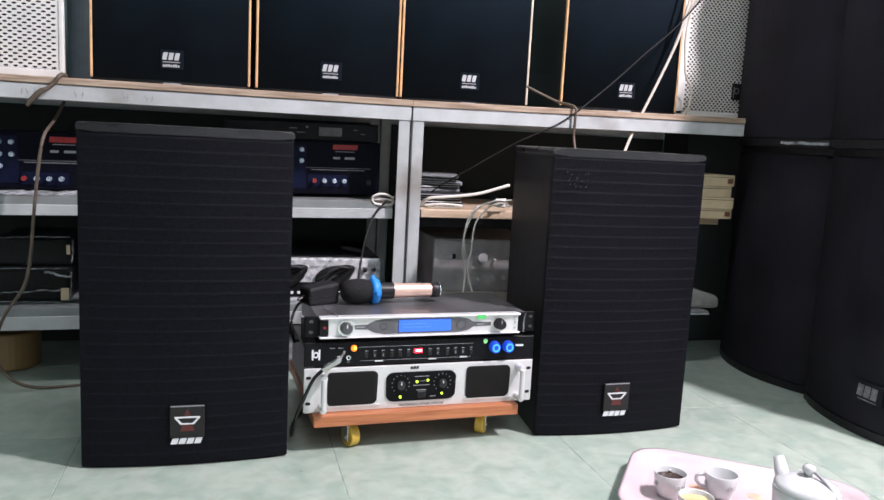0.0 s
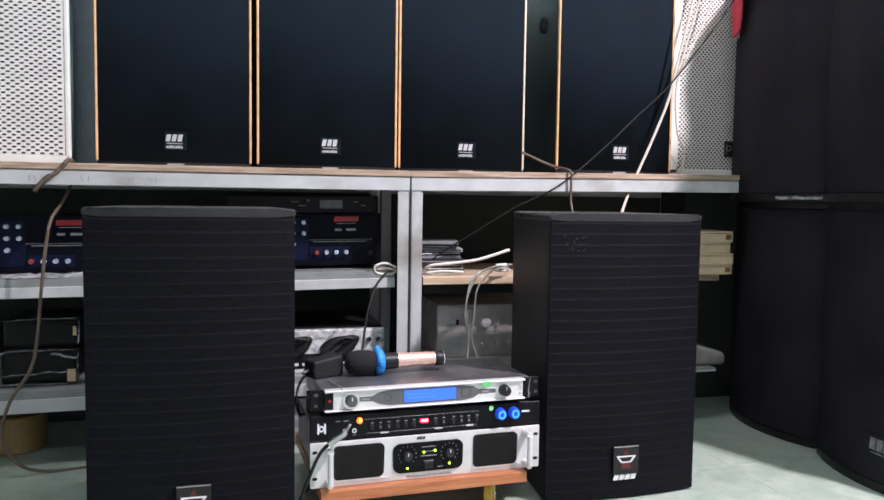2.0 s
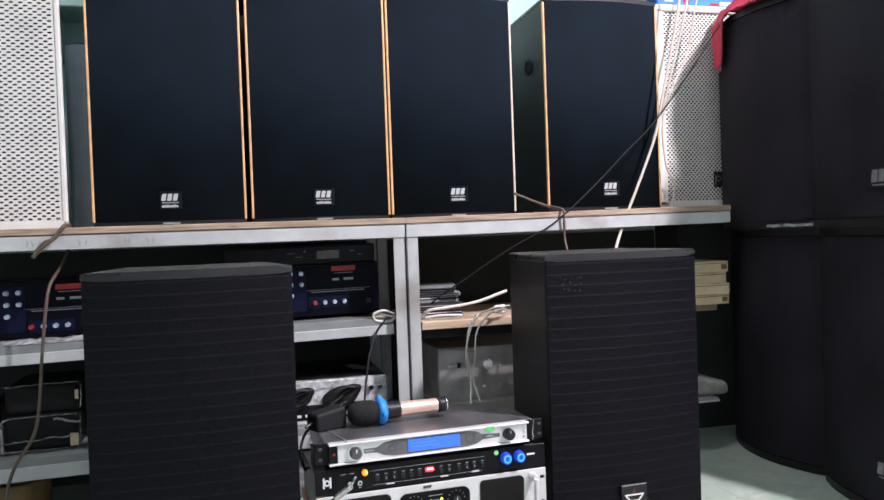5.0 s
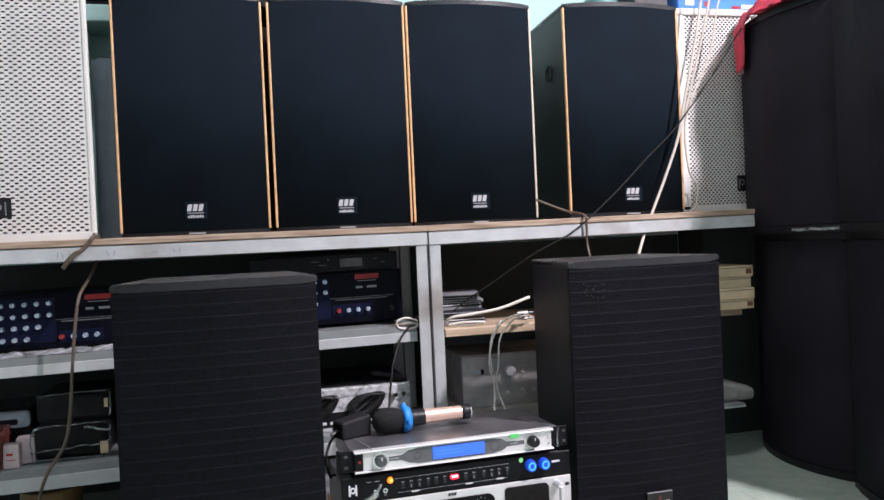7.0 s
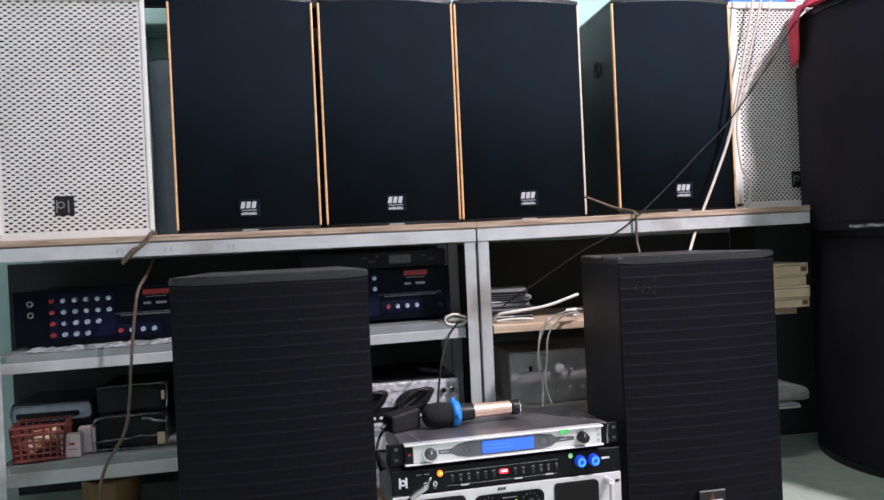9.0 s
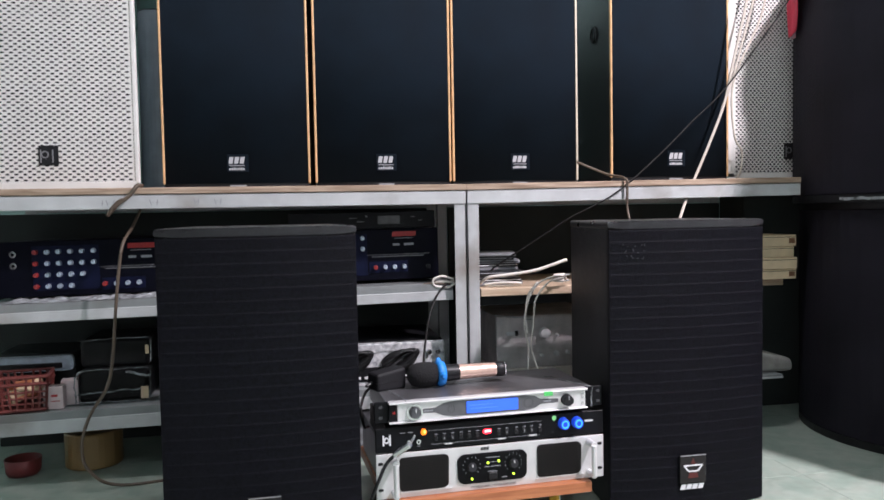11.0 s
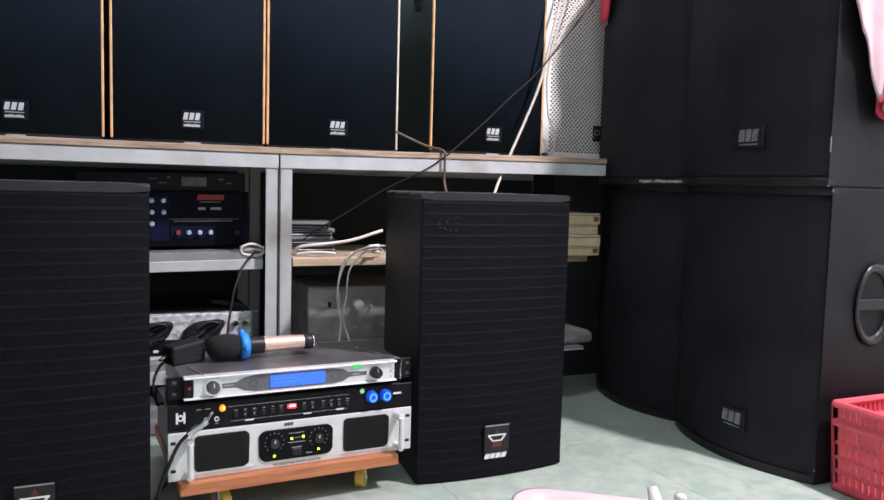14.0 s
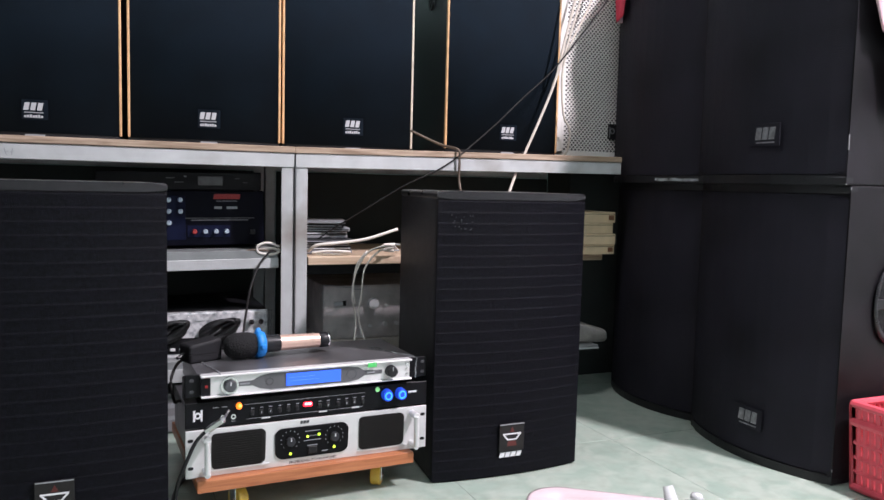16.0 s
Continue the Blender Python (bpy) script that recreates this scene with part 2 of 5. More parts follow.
def smooth_path(pts, n=10):
    """Catmull-Rom through the points."""
    P = [Vector(p) for p in pts]
    P = [2 * P[0] - P[1]] + P + [2 * P[-1] - P[-2]]
    out = []
    for i in range(1, len(P) - 2):
        for k in range(n):
            t = k / n
            a, b, c, d = P[i - 1], P[i], P[i + 1], P[i + 2]
            out.append(0.5 * ((2 * b) + (c - a) * t + (2 * a - 5 * b + 4 * c - d) * t * t + (3 * b - a - 3 * c + d) * t ** 3))
    out.append(P[-2])
    return out


def sweep(pts, r, seg=8, n=10, bm=None):
    """A cable along the points."""
    path = smooth_path(pts, n)
    b = bmesh.new()
    loops = []
    ref = Vector((0.13, 0.2, 0.97)).normalized()
    for i, p in enumerate(path):
        d = (path[min(i + 1, len(path) - 1)] - path[max(i - 1, 0)]).normalized()
        u = d.cross(ref)
        u = u.normalized() if u.length > 1e-4 else Vector((1, 0, 0))
        v = d.cross(u)
        loops.append([b.verts.new(p + r * (math.cos(2 * math.pi * k / seg) * u + math.sin(2 * math.pi * k / seg) * v)) for k in range(seg)])
    for a, c in zip(loops, loops[1:]):
        for k in range(seg):
            b.faces.new((a[k], a[(k + 1) % seg], c[(k + 1) % seg], c[k]))
    b.faces.new(loops[0][::-1])
    b.faces.new(loops[-1])
    return join(bm, b)


def cable(name, pts, r, material, label, category="cable", group=""):
    ob = part(name, sweep(pts, r), material, smooth=True)
    return tagged(ob, label, category, group)


def bowed(w, d, wb, bulge, n=12, inset=0.0):
    """Plan of a loudspeaker: bowed front towards -y, narrower back."""
    pts = []
    for i in range(n + 1):
        x = -w / 2 + w * i / n
        pts.append((x, -bulge * (1 - (2 * x / w) ** 2) + inset))
    pts += [(wb / 2, d), (-wb / 2, d)]
    return pts


def plate(poly, y, depth, bm=None, m=None):
    """Flat outline in x and z standing upright, from y back by depth."""
    b = bmesh.new()
    f = [b.verts.new((x, y, z)) for x, z in poly]
    k = [b.verts.new((x, y + depth, z)) for x, z in poly]
    n = len(poly)
    b.faces.new(f)
    b.faces.new(k[::-1])
    for i in range(n):
        b.faces.new((f[i], k[i], k[(i + 1) % n], f[(i + 1) % n]))
    if m is not None:
        b.transform(m)
    return join(bm, b)


def round_rect(x0, x1, z0, z1, r, n=5):
    pts = []
    for cx, cz, a0 in ((x1 - r, z1 - r, 0), (x0 + r, z1 - r, 90), (x0 + r, z0 + r, 180), (x1 - r, z0 + r, 270)):
        for i in range(n + 1):
            a = radians(a0 + 90 * i / n)
            pts.append((cx + r * math.cos(a), cz + r * math.sin(a)))
    return pts


def lettering(name, body, size, m, material, parent, label=""):
    cu = bpy.data.curves.new(name, "FONT")
    cu.body, cu.size, cu.extrude, cu.align_x = body, size, 0.0002, "CENTER"
    tmp = bpy.data.objects.new("tmp_text", cu)
    me = bpy.data.meshes.new_from_object(tmp)
    bpy.data.objects.remove(tmp)
    me.transform(m)
    me.materials.append(material)
    ob = new(name, me)
    ob.parent = parent
    if label:
        tagged(ob, label)
    return ob


FACE = pose(0, 0, 0, 90, 0, 0)  # turns flat writing to face -y


def slant_bars(x, z, w, h, y, n=3, gap=0.18, lean=0.25, bm=None):
    """A row of slanted blocks that stands for a brand mark."""
    bw = w / n
    for i in range(n):
        x0, x1 = x + i * bw, x + (i + 1 - gap) * bw
        bm = plate([(x0, z), (x1, z), (x1 + lean * h, z + h), (x0 + lean * h, z + h)], y, 0.0008, bm)
    return bm

# ---- room ----
WALL_Y = 2.46
X0, X1, Y0, H = -2.6, 3.2, -2.4, 2.9


def structure(name, bm, material, label):
    return tagged(part(name, bm, material), label, name.split("_")[0], "", "structure")


structure("wall_north", rbox(X0 - 0.1, X1 + 0.1, WALL_Y, WALL_Y + 0.1, 0, H, 0), WALL, "pale teal painted plaster wall behind the loudspeaker rack")
structure("wall_south", rbox(X0 - 0.1, X1 + 0.1, Y0 - 0.1, Y0, 0, H, 0), CEIL, "plain off-white painted wall behind the viewer")
structure("wall_west", rbox(X0 - 0.1, X0, Y0, WALL_Y, 0, H, 0), CEIL, "plain off-white painted side wall")
structure("wall_east", rbox(X1, X1 + 0.1, Y0, WALL_Y, 0, H, 0), CEIL, "plain off-white painted side wall")
structure("ceiling", rbox(X0 - 0.1, X1 + 0.1, Y0 - 0.1, WALL_Y + 0.1, H, H + 0.1, 0), CEIL, "plain off-white ceiling")

# ---- steel rack ----
RY = 1.90   # front of the rack
TOP = 0.706  # upper face of the top planks


def angle_post(x0, x1, z1, y, back=1, side=1):
    """Slotted L-angle: a front flange and a side flange."""
    bm = rbox(x0, x1, y, y + 0.003 * back, 0, z1, 0.0008, 1)
    xs = (x0, x0 + 0.003) if side > 0 else (x1 - 0.003, x1)
    return rbox(*xs, y, y + 0.03, 0, z1, 0.0008, 1, bm)


def slope(bm, k, x0):
    """Lets a rail or a shelf climb a little towards +x."""
    for v in bm.verts:
        v.co.z += k * (v.co.x - x0)
    return bm


def rack(x0, x1, levels, label, deep=0.42, climb=0.0):
    ob = thing("steel_shelf_rack", pose(0, 0, 0), label, "shelf rack", "steel racks along the wall")
    for x, side in ((x0, 1), (x1 - 0.03, -1)):
        if x < 1.4:
            part("post", angle_post(x, x + 0.03, 0.69, RY, 1, side), STEEL, ob)
        part("post", angle_post(x, x + 0.03, 0.69, RY + deep, -1, side), STEEL, ob)
    bm = rbox(x0, x1, RY - 0.003, RY, 0.656, 0.690, 0.0008, 1)
    bm = slope(rbox(x0, x1, RY - 0.003, RY + 0.03, 0.687, 0.690, 0.0008, 1, bm), climb, x0)
    part("front_rail", bm, STEEL, ob, "grey steel rail with rust spots and pencil marks")
    part("back_rail", rbox(x0, x1, RY + deep, RY + deep + 0.003, 0.652, 0.690, 0.0008, 1), STEEL, ob)
    part("top_plank", slope(rbox(x0 - 0.002, x1 + 0.002, RY - 0.004, RY + deep + 0.02, 0.6905, TOP, 0.0015, 1), climb, x0), PLY_OLD, ob, "raw plywood top with a worn edge")
    # Left rack's sheet runs past its post to stand for shade on the wall
    part("back_sheet", rbox(x0 - 0.088 if x0 < 0 else x0 + 0.031, x1 - (0.031 if x0 < 0 else 0.003), RY + deep - 0.012, RY + deep - 0.004, 0.0, 0.650, 0.001, 1), BACKSHEET, ob, "dark green hardboard back")
    for z0, zm, z1, k in levels:
        xm = (x0 + x1) / 2
        part("shelf_sheet", slope(rbox(x0 + 0.006, x1 - 0.03, RY + 0.034, RY + deep - 0.014, z1 - 0.004, z1, 0.001, 1), k, xm), STEEL_SHADED, ob)
        part("shelf_lip", slope(rbox(x0 + 0.004, x1 - 0.031, RY + 0.026, RY + 0.029, z0, zm, 0.001, 1), k, xm), STEEL, ob)
        part("shelf_edge", slope(rbox(x0 + 0.03, x1 - 0.031, RY + 0.030, RY + 0.0335, zm - 0.004, z1 + 0.001, 0.001, 1), k, xm), STEEL_SHADED, ob)
    return ob


rack_a = rack(-0.662, 0.507, ((0.400, 0.425, 0.443, 0.014), (0.132, 0.164, 0.182, 0.012)), "grey painted steel angle rack with plywood top and two shelves")
rack_b = rack(0.511, 1.462, ((0.147, 0.152, 0.157, 0.0),), "grey painted steel angle rack with plywood top beside the subwoofer stack", climb=0.010)
for k, x in enumerate((-0.365, -0.352, -0.340, -0.255, -0.243, -0.155, -0.150, -0.108, -0.098)):
    d = 0.006 * (k % 2)
    mark = plate([(x, 0.664), (x + 0.002, 0.664), (x + 0.004 - d, 0.678), (x + 0.002 - d, 0.678)], RY - 0.0035, 0.0005)
    part("pencil_mark", plate([(x - 0.001, 0.670), (x + 0.005, 0.671), (x + 0.005, 0.6722), (x - 0.001, 0.6712)], RY - 0.0036, 0.0005, mark), PRINT_DIM, rack_a)
part("wooden_shelf", rbox(0.545, 1.15, 1.905, 2.30, 0.415, 0.436, 0.002, 2), PLY, rack_b, "raw timber shelf board")
part("wooden_shelf", rbox(1.152, 1.457, 1.965, 2.30, 0.408, 0.428, 0.002, 2), PLY_OLD, rack_b, "grimy timber shelf board set back")
part("shelf_batten", rbox(0.545, 1.15, 1.93, 1.955, 0.389, 0.4145, 0.002, 2), HOLLOW, rack_b)
part("back_sheet", rbox(1.464, 2.20, 2.172, 2.180, 0.0, 0.688, 0.001, 1), BACKSHEET, rack_b)
part("back_sheet", rbox(1.4635, 1.4705, 2.1815, 2.315, 0.0, 0.688, 0.001, 1), BACKSHEET, rack_b)
part("side_plank", rbox(1.466, 1.76, 2.045, 2.34, 0.6905, TOP, 0.0015, 1), PLY_OLD, rack_b)
part("side_bracket", rbox(1.71, 1.74, 2.06, 2.09, 0.0, 0.690, 0.0015, 1), STEEL, rack_b)


# ---- loudspeakers on the rack ----
def lps(cx, cy, rz, label, edge2=None, w=0.360, lift=0.0):
    hgt = 0.612
    ob = thing("wall_loudspeaker", pose(cx, cy, TOP + lift, 0, 0, rz), label, "loudspeaker", "row of tall loudspeakers on the rack")
    plan = bowed(w, 0.31, w - 0.019, 0.03)
    part("cabinet", prism(bowed(w - 0.004, 0.31, w - 0.021, 0.026, inset=0.004), 0.012, hgt - 0.012, 0.0), CABINET, ob)
    part("plinth", prism([(x * 0.99, y + 0.001) for x, y in plan], 0.0, 0.012, 0.002), BLACKPLASTIC, ob)
    part("top_cap", prism(plan, hgt - 0.012, hgt, 0.004), TOPCAP, ob, "glossy black top board, greyed for light on its bowed edge")
    # cloth panel between the two edge strips
    b = bmesh.new()
    n = 16
    cols = []
    for i in range(n + 1):
        x = (-w / 2 + 0.006) + (w - 0.012) * i / n
        y = -0.0305 * (1 - (2 * x / w) ** 2) - 0.001
        cols.append((b.verts.new((x, y, 0.0125)), b.verts.new((x, y, hgt - 0.0125)), b.verts.new((x, y + 0.003, 0.0125)), b.verts.new((x, y + 0.003, hgt - 0.0125))))
    for a, c in zip(cols, cols[1:]):
        b.faces.new((a[0], c[0], c[1], a[1]))
        b.faces.new((a[2], a[3], c[3], c[2]))
        b.faces.new((a[0], a[2], c[2], c[0]))
        b.faces.new((a[1], c[1], c[3], a[3]))
    part("grille_cloth", b, CLOTH, ob, "taut navy black cloth", smooth=True)
    for s, mat in ((-1, GOLD), (1, edge2 or GOLD)):
        xs = sorted((s * (w / 2 - 0.0055), s * (w / 2 + 0.0005)))
        part("edge_strip", rbox(xs[0], xs[1], -0.0045, 0.006, 0.0125, hgt - 0.0125, 0.002, 2), mat, ob, "thin bright edge strip")
    p = part("name_plate", rbox(-0.025, 0.029, -0.0335, -0.030, 0.040, 0.085, 0.0006, 1), CLOTH, ob, "black brand plate with white marks")
    part("brand_mark", slant_bars(-0.021, 0.0615, 0.041, 0.0170, -0.0345, 3, 0.26, 0.22), PRINT_SOFT, p)
    part("brand_mark", rbox(-0.019, 0.020, -0.0345, -0.0335, 0.0555, 0.0578, 0, 1), PRINT_DIM, p)
    for i in range(7):
        x = -0.019 + 0.0056 * i
        part("printed_letter", rbox(x, x + 0.0042, -0.0345, -0.0335, 0.0450, 0.0500 + 0.001 * (i % 3), 0, 1), PRINT_SOFT, p)
    part("cup_handle", ring((-w / 2 + 0.0035, 0.13, 0.44), (-1, 0.06, 0), 0.017, 0.024, 0.003), HOLLOW, ob)
    part("foot_label", rbox(-0.018, 0.022, -0.0312, -0.029, 0.004, 0.008, 0, 1), PRINT_DIM, ob)
    return ob


lps(-0.0625, 2.03, 0, "tall navy black loudspeaker with gold edge strips on the rack", w=0.367)
lps(0.316, 2.03, 0, "tall navy black loudspeaker with gold edge strips between two alike", w=0.363)
lps(0.681, 2.03, 0, "tall navy black loudspeaker with one gold and one cream edge strip", CREAM, w=0.357)
lps(1.139, 2.03, 0, "tall navy black loudspeaker standing apart beside a white one", w=0.362, lift=0.0065)


def perforated(w, z0, z1, y, nx, bm=None, bulge=0.0, rx=0.285, rz=0.36, pitch=0.345):
    """A sheet of staggered holes."""
    b = bm or bmesh.new()
    dx = w / nx
    nz = int(round((z1 - z0) / (dx * pitch)))
    dz = (z1 - z0) / nz
    k = 8

    def yy(x):
        return y - bulge * (1 - (2 * x / w) ** 2)
    for j in range(nz):
        off = 0.5 if j % 2 else 0.0
        for i in range(nx + (1 if off else 0)):
            x0, x1 = -w / 2 + (i - off) * dx, -w / 2 + (i + 1 - off) * dx
            cx, cz = (x0 + x1) / 2, z0 + (j + 0.5) * dz
            x0, x1 = max(x0, -w / 2), min(x1, w / 2)
            za, zb = z0 + j * dz, z0 + (j + 1) * dz
            if x1 - x0 < dx * 0.9:
                vs = [b.verts.new((x, yy(x), z)) for x, z in ((x0, za), (x1, za), (x1, zb), (x0, zb))]
                b.faces.new(vs)
                continue
            xm = (x0 + x1) / 2
            outer = [(x1, cz), (x1, zb), (xm, zb), (x0, zb), (x0, cz), (x0, za), (xm, za), (x1, za)]
            hole = [(cx + rx * dx * math.cos(2 * math.pi * q / k), cz + rz * dz * math.sin(2 * math.pi * q / k)) for q in range(k)]
            vo = [b.verts.new((x, yy(x), z)) for x, z in outer]
            vh = [b.verts.new((x, yy(x), z)) for x, z in hole]
            vd = [b.verts.new((x, yy(x) + 0.002, z)) for x, z in hole]
            for q in range(k):
                r = (q + 1) % k
                b.faces.new((vo[q], vo[r], vh[r], vh[q]))
                b.faces.new((vh[q], vh[r], vd[r], vd[q]))
    return b


def white_speaker(cx, cy, rz, label, shade, shift=0.0, lift=0.0, holes=17, margin=0.012):
    w, hgt = 0.365, 0.612
    ob = thing("white_loudspeaker", pose(cx, cy, TOP + lift, 0, 0, rz), label, "loudspeaker", "white loudspeakers at the ends of the row")
    part("cabinet", prism(bowed(w, 0.30, w - 0.12, 0.0), 0.0, hgt, 0.005, 2), WHITE, ob)
    b = rbox(-w / 2 + 0.001, -w / 2 + margin, -0.010, 0.0, 0.006, hgt - 0.006, 0.003)
    b = rbox(w / 2 - margin, w / 2 - 0.001, -0.010, 0.0, 0.006, hgt - 0.006, 0.003, 2, b)
    b = rbox(-w / 2 + 0.001, w / 2 - 0.001, -0.010, 0.0, 0.0, 0.020, 0.003, 2, b)
    b = rbox(-w / 2 + 0.001, w / 2 - 0.001, -0.014, 0.0, hgt - 0.022, hgt - 0.001, 0.005, 2, b)
    part("front_frame", b, WHITE, ob)
    part("dark_backing", rbox(-w / 2 + margin + 0.001, w / 2 - margin - 0.001, -0.002, -0.0005, 0.021, hgt - 0.023, 0), HOLLOW, ob, "black foam behind the holes")
    part("perforated_grille", perforated(w - 2 * margin - 0.001, 0.021, hgt - 0.023, -0.007, holes, rx=0.285 if holes < 20 else 0.345, rz=0.36 if holes < 20 else 0.44, pitch=0.345 if holes < 20 else 0.52), shade, ob, "white sheet with staggered oval holes")
    p = part("name_plate", rbox(shift - 0.048, shift - 0.003, -0.0105, -0.0065, 0.060, 0.108, 0.001, 1), BLACKPLASTIC, ob, "square black brand plate with a grey mark")
    b = ring((shift - 0.033, -0.0105, 0.086), (0, -1, 0), 0.006, 0.009, 0.0006)
    b = rbox(shift - 0.044, shift - 0.041, -0.0112, -0.0105, 0.066, 0.098, 0, 1, b)
    part("brand_mark", rbox(shift - 0.017, shift - 0.014, -0.0112, -0.0105, 0.066, 0.098, 0, 1, b), GREYPLASTIC, p)
    return ob


white_speaker(-0.478, 2.005, 0, "white painted loudspeaker with perforated grille on the rack", WHITE)
white_speaker(1.510, 2.055, 0, "white painted loudspeaker half hidden behind the subwoofer stack", WHITE, 0.052, 0.0095, 24, 0.026)


# ---- floor loudspeakers ----
def ales(cx, cy, rz, label, w=0.360, hgt=0.610):
    bulge = 0.015
    ob = thing("floor_loudspeaker", pose(cx, cy, 0, 0, 0, rz), label, "loudspeaker", "pair of floor loudspeakers beside the amplifiers")
    part("cabinet", prism(bowed(w, 0.29, 0.29, bulge - 0.004, inset=0.006), 0.006, hgt - 0.014, 0.003), CABINET, ob)
    part("top_cap", prism(bowed(w + 0.004, 0.292, 0.292, bulge), hgt - 0.016, hgt, 0.006, 3), LACQUER, ob, "black top board with a shiny rounded edge")
    part("base_cap", prism(bowed(w - 0.002, 0.290, 0.290, bulge - 0.003, inset=0.003), 0.0, 0.016, 0.004, 3), GRILLE, ob)
    # ribbed grille that wraps a little round both sides
    b = bmesh.new()
    n, ribs = 30, 26
    z0, z1 = 0.004, hgt - 0.018
    rows = []
    for j in range(ribs):
        for f, o in ((0.0, 0.0), (0.5, 0.0002), (0.85, 0.0006)):
            rows.append((z0 + (z1 - z0) * (j + f) / ribs, o))
    rows.append((z1, 0.0))
    grid = []
    for z, o in rows:
        line = []
        for i in range(n + 1):
            x = -w / 2 + w * i / n
            y = -bulge * (1 - (2 * x / w) ** 2) - 0.001 - o
            line.append(b.verts.new((x * (1 + o * 0.5), y, z)))
        line = [b.verts.new((-w / 2 + 0.0005, 0.012, z))] + line + [b.verts.new((w / 2 - 0.0005, 0.012, z))]
        grid.append(line)
    for a, c in zip(grid, grid[1:]):
        for i in range(len(a) - 1):
            b.faces.new((a[i], a[i + 1], c[i + 1], c[i]))
    part("grille", b, GRILLE, ob, "black steel mesh with horizontal ribs")
    yb = -bulge - 0.0065
    p = part("name_plate", rbox(-0.030, 0.030, yb, yb + 0.003, 0.056, 0.117, 0.0008, 1), shader("badge_black", (0.006, 0.005, 0.005), 0.6), ob, "black badge with silver marks and a red triangle")
    part("red_triangle", plate([(-0.012, 0.073), (0.012, 0.073), (0.009, 0.084), (-0.009, 0.084)], yb - 0.0005, 0.0005, plate([(-0.006, 0.103), (0.006, 0.103), (0.0, 0.115)], yb - 0.0005, 0.0005)), MAROON, p)
    part("badge_line", rbox(-0.029, 0.029, yb - 0.0006, yb, 0.1195, 0.1212, 0, 1), PRINT_DIM, p)
    b = plate([(-0.022, 0.101), (0.022, 0.101), (0.022, 0.098), (-0.022, 0.098)], yb - 0.0008, 0.0008)
    b = plate([(-0.012, 0.086), (0.012, 0.086), (0.012, 0.0885), (-0.012, 0.0885)], yb - 0.0008, 0.0008, b)
    b = plate([(-0.022, 0.0985), (-0.018, 0.0985), (-0.009, 0.0885), (-0.012, 0.0865)], yb - 0.0008, 0.0008, b)
    part("horn_mark", plate([(0.022, 0.0985), (0.018, 0.0985), (0.009, 0.0885), (0.012, 0.0865)], yb - 0.0008, 0.0008, b), PRINT, p)
    for mark in p.children:
        mark.location.z = -0.005
    part("brand_mark", slant_bars(-0.029, 0.0435, 0.054, 0.0110, yb + 0.002, 4, 0.16, 0.35), PRINT, p)
    return ob


ales_a = ales(0.008, 1.432, 0.5, "black floor loudspeaker with ribbed mesh grille and silver badge", hgt=0.614)
ales_b = ales(0.8845, 1.466, 1.0, "black floor loudspeaker with ribbed grille and a scuffed top", 0.353)
rs = random.Random(8)
for k in range(16):
    x, z = rs.uniform(-0.152, -0.104), 0.534 + 0.026 * (k % 3) / 2 + rs.uniform(-0.003, 0.003)
    w, h = (rs.uniform(0.002, 0.005), 0.0009) if k % 2 else (0.0009, rs.uniform(0.002, 0.006))
    y = -0.015 * (1 - (x / 0.18) ** 2) - 0.0031
    part("scratch", rbox(x, x + w, y - 0.0006, y + 0.001, z, z + h, 0), SCRATCH, ales_b)


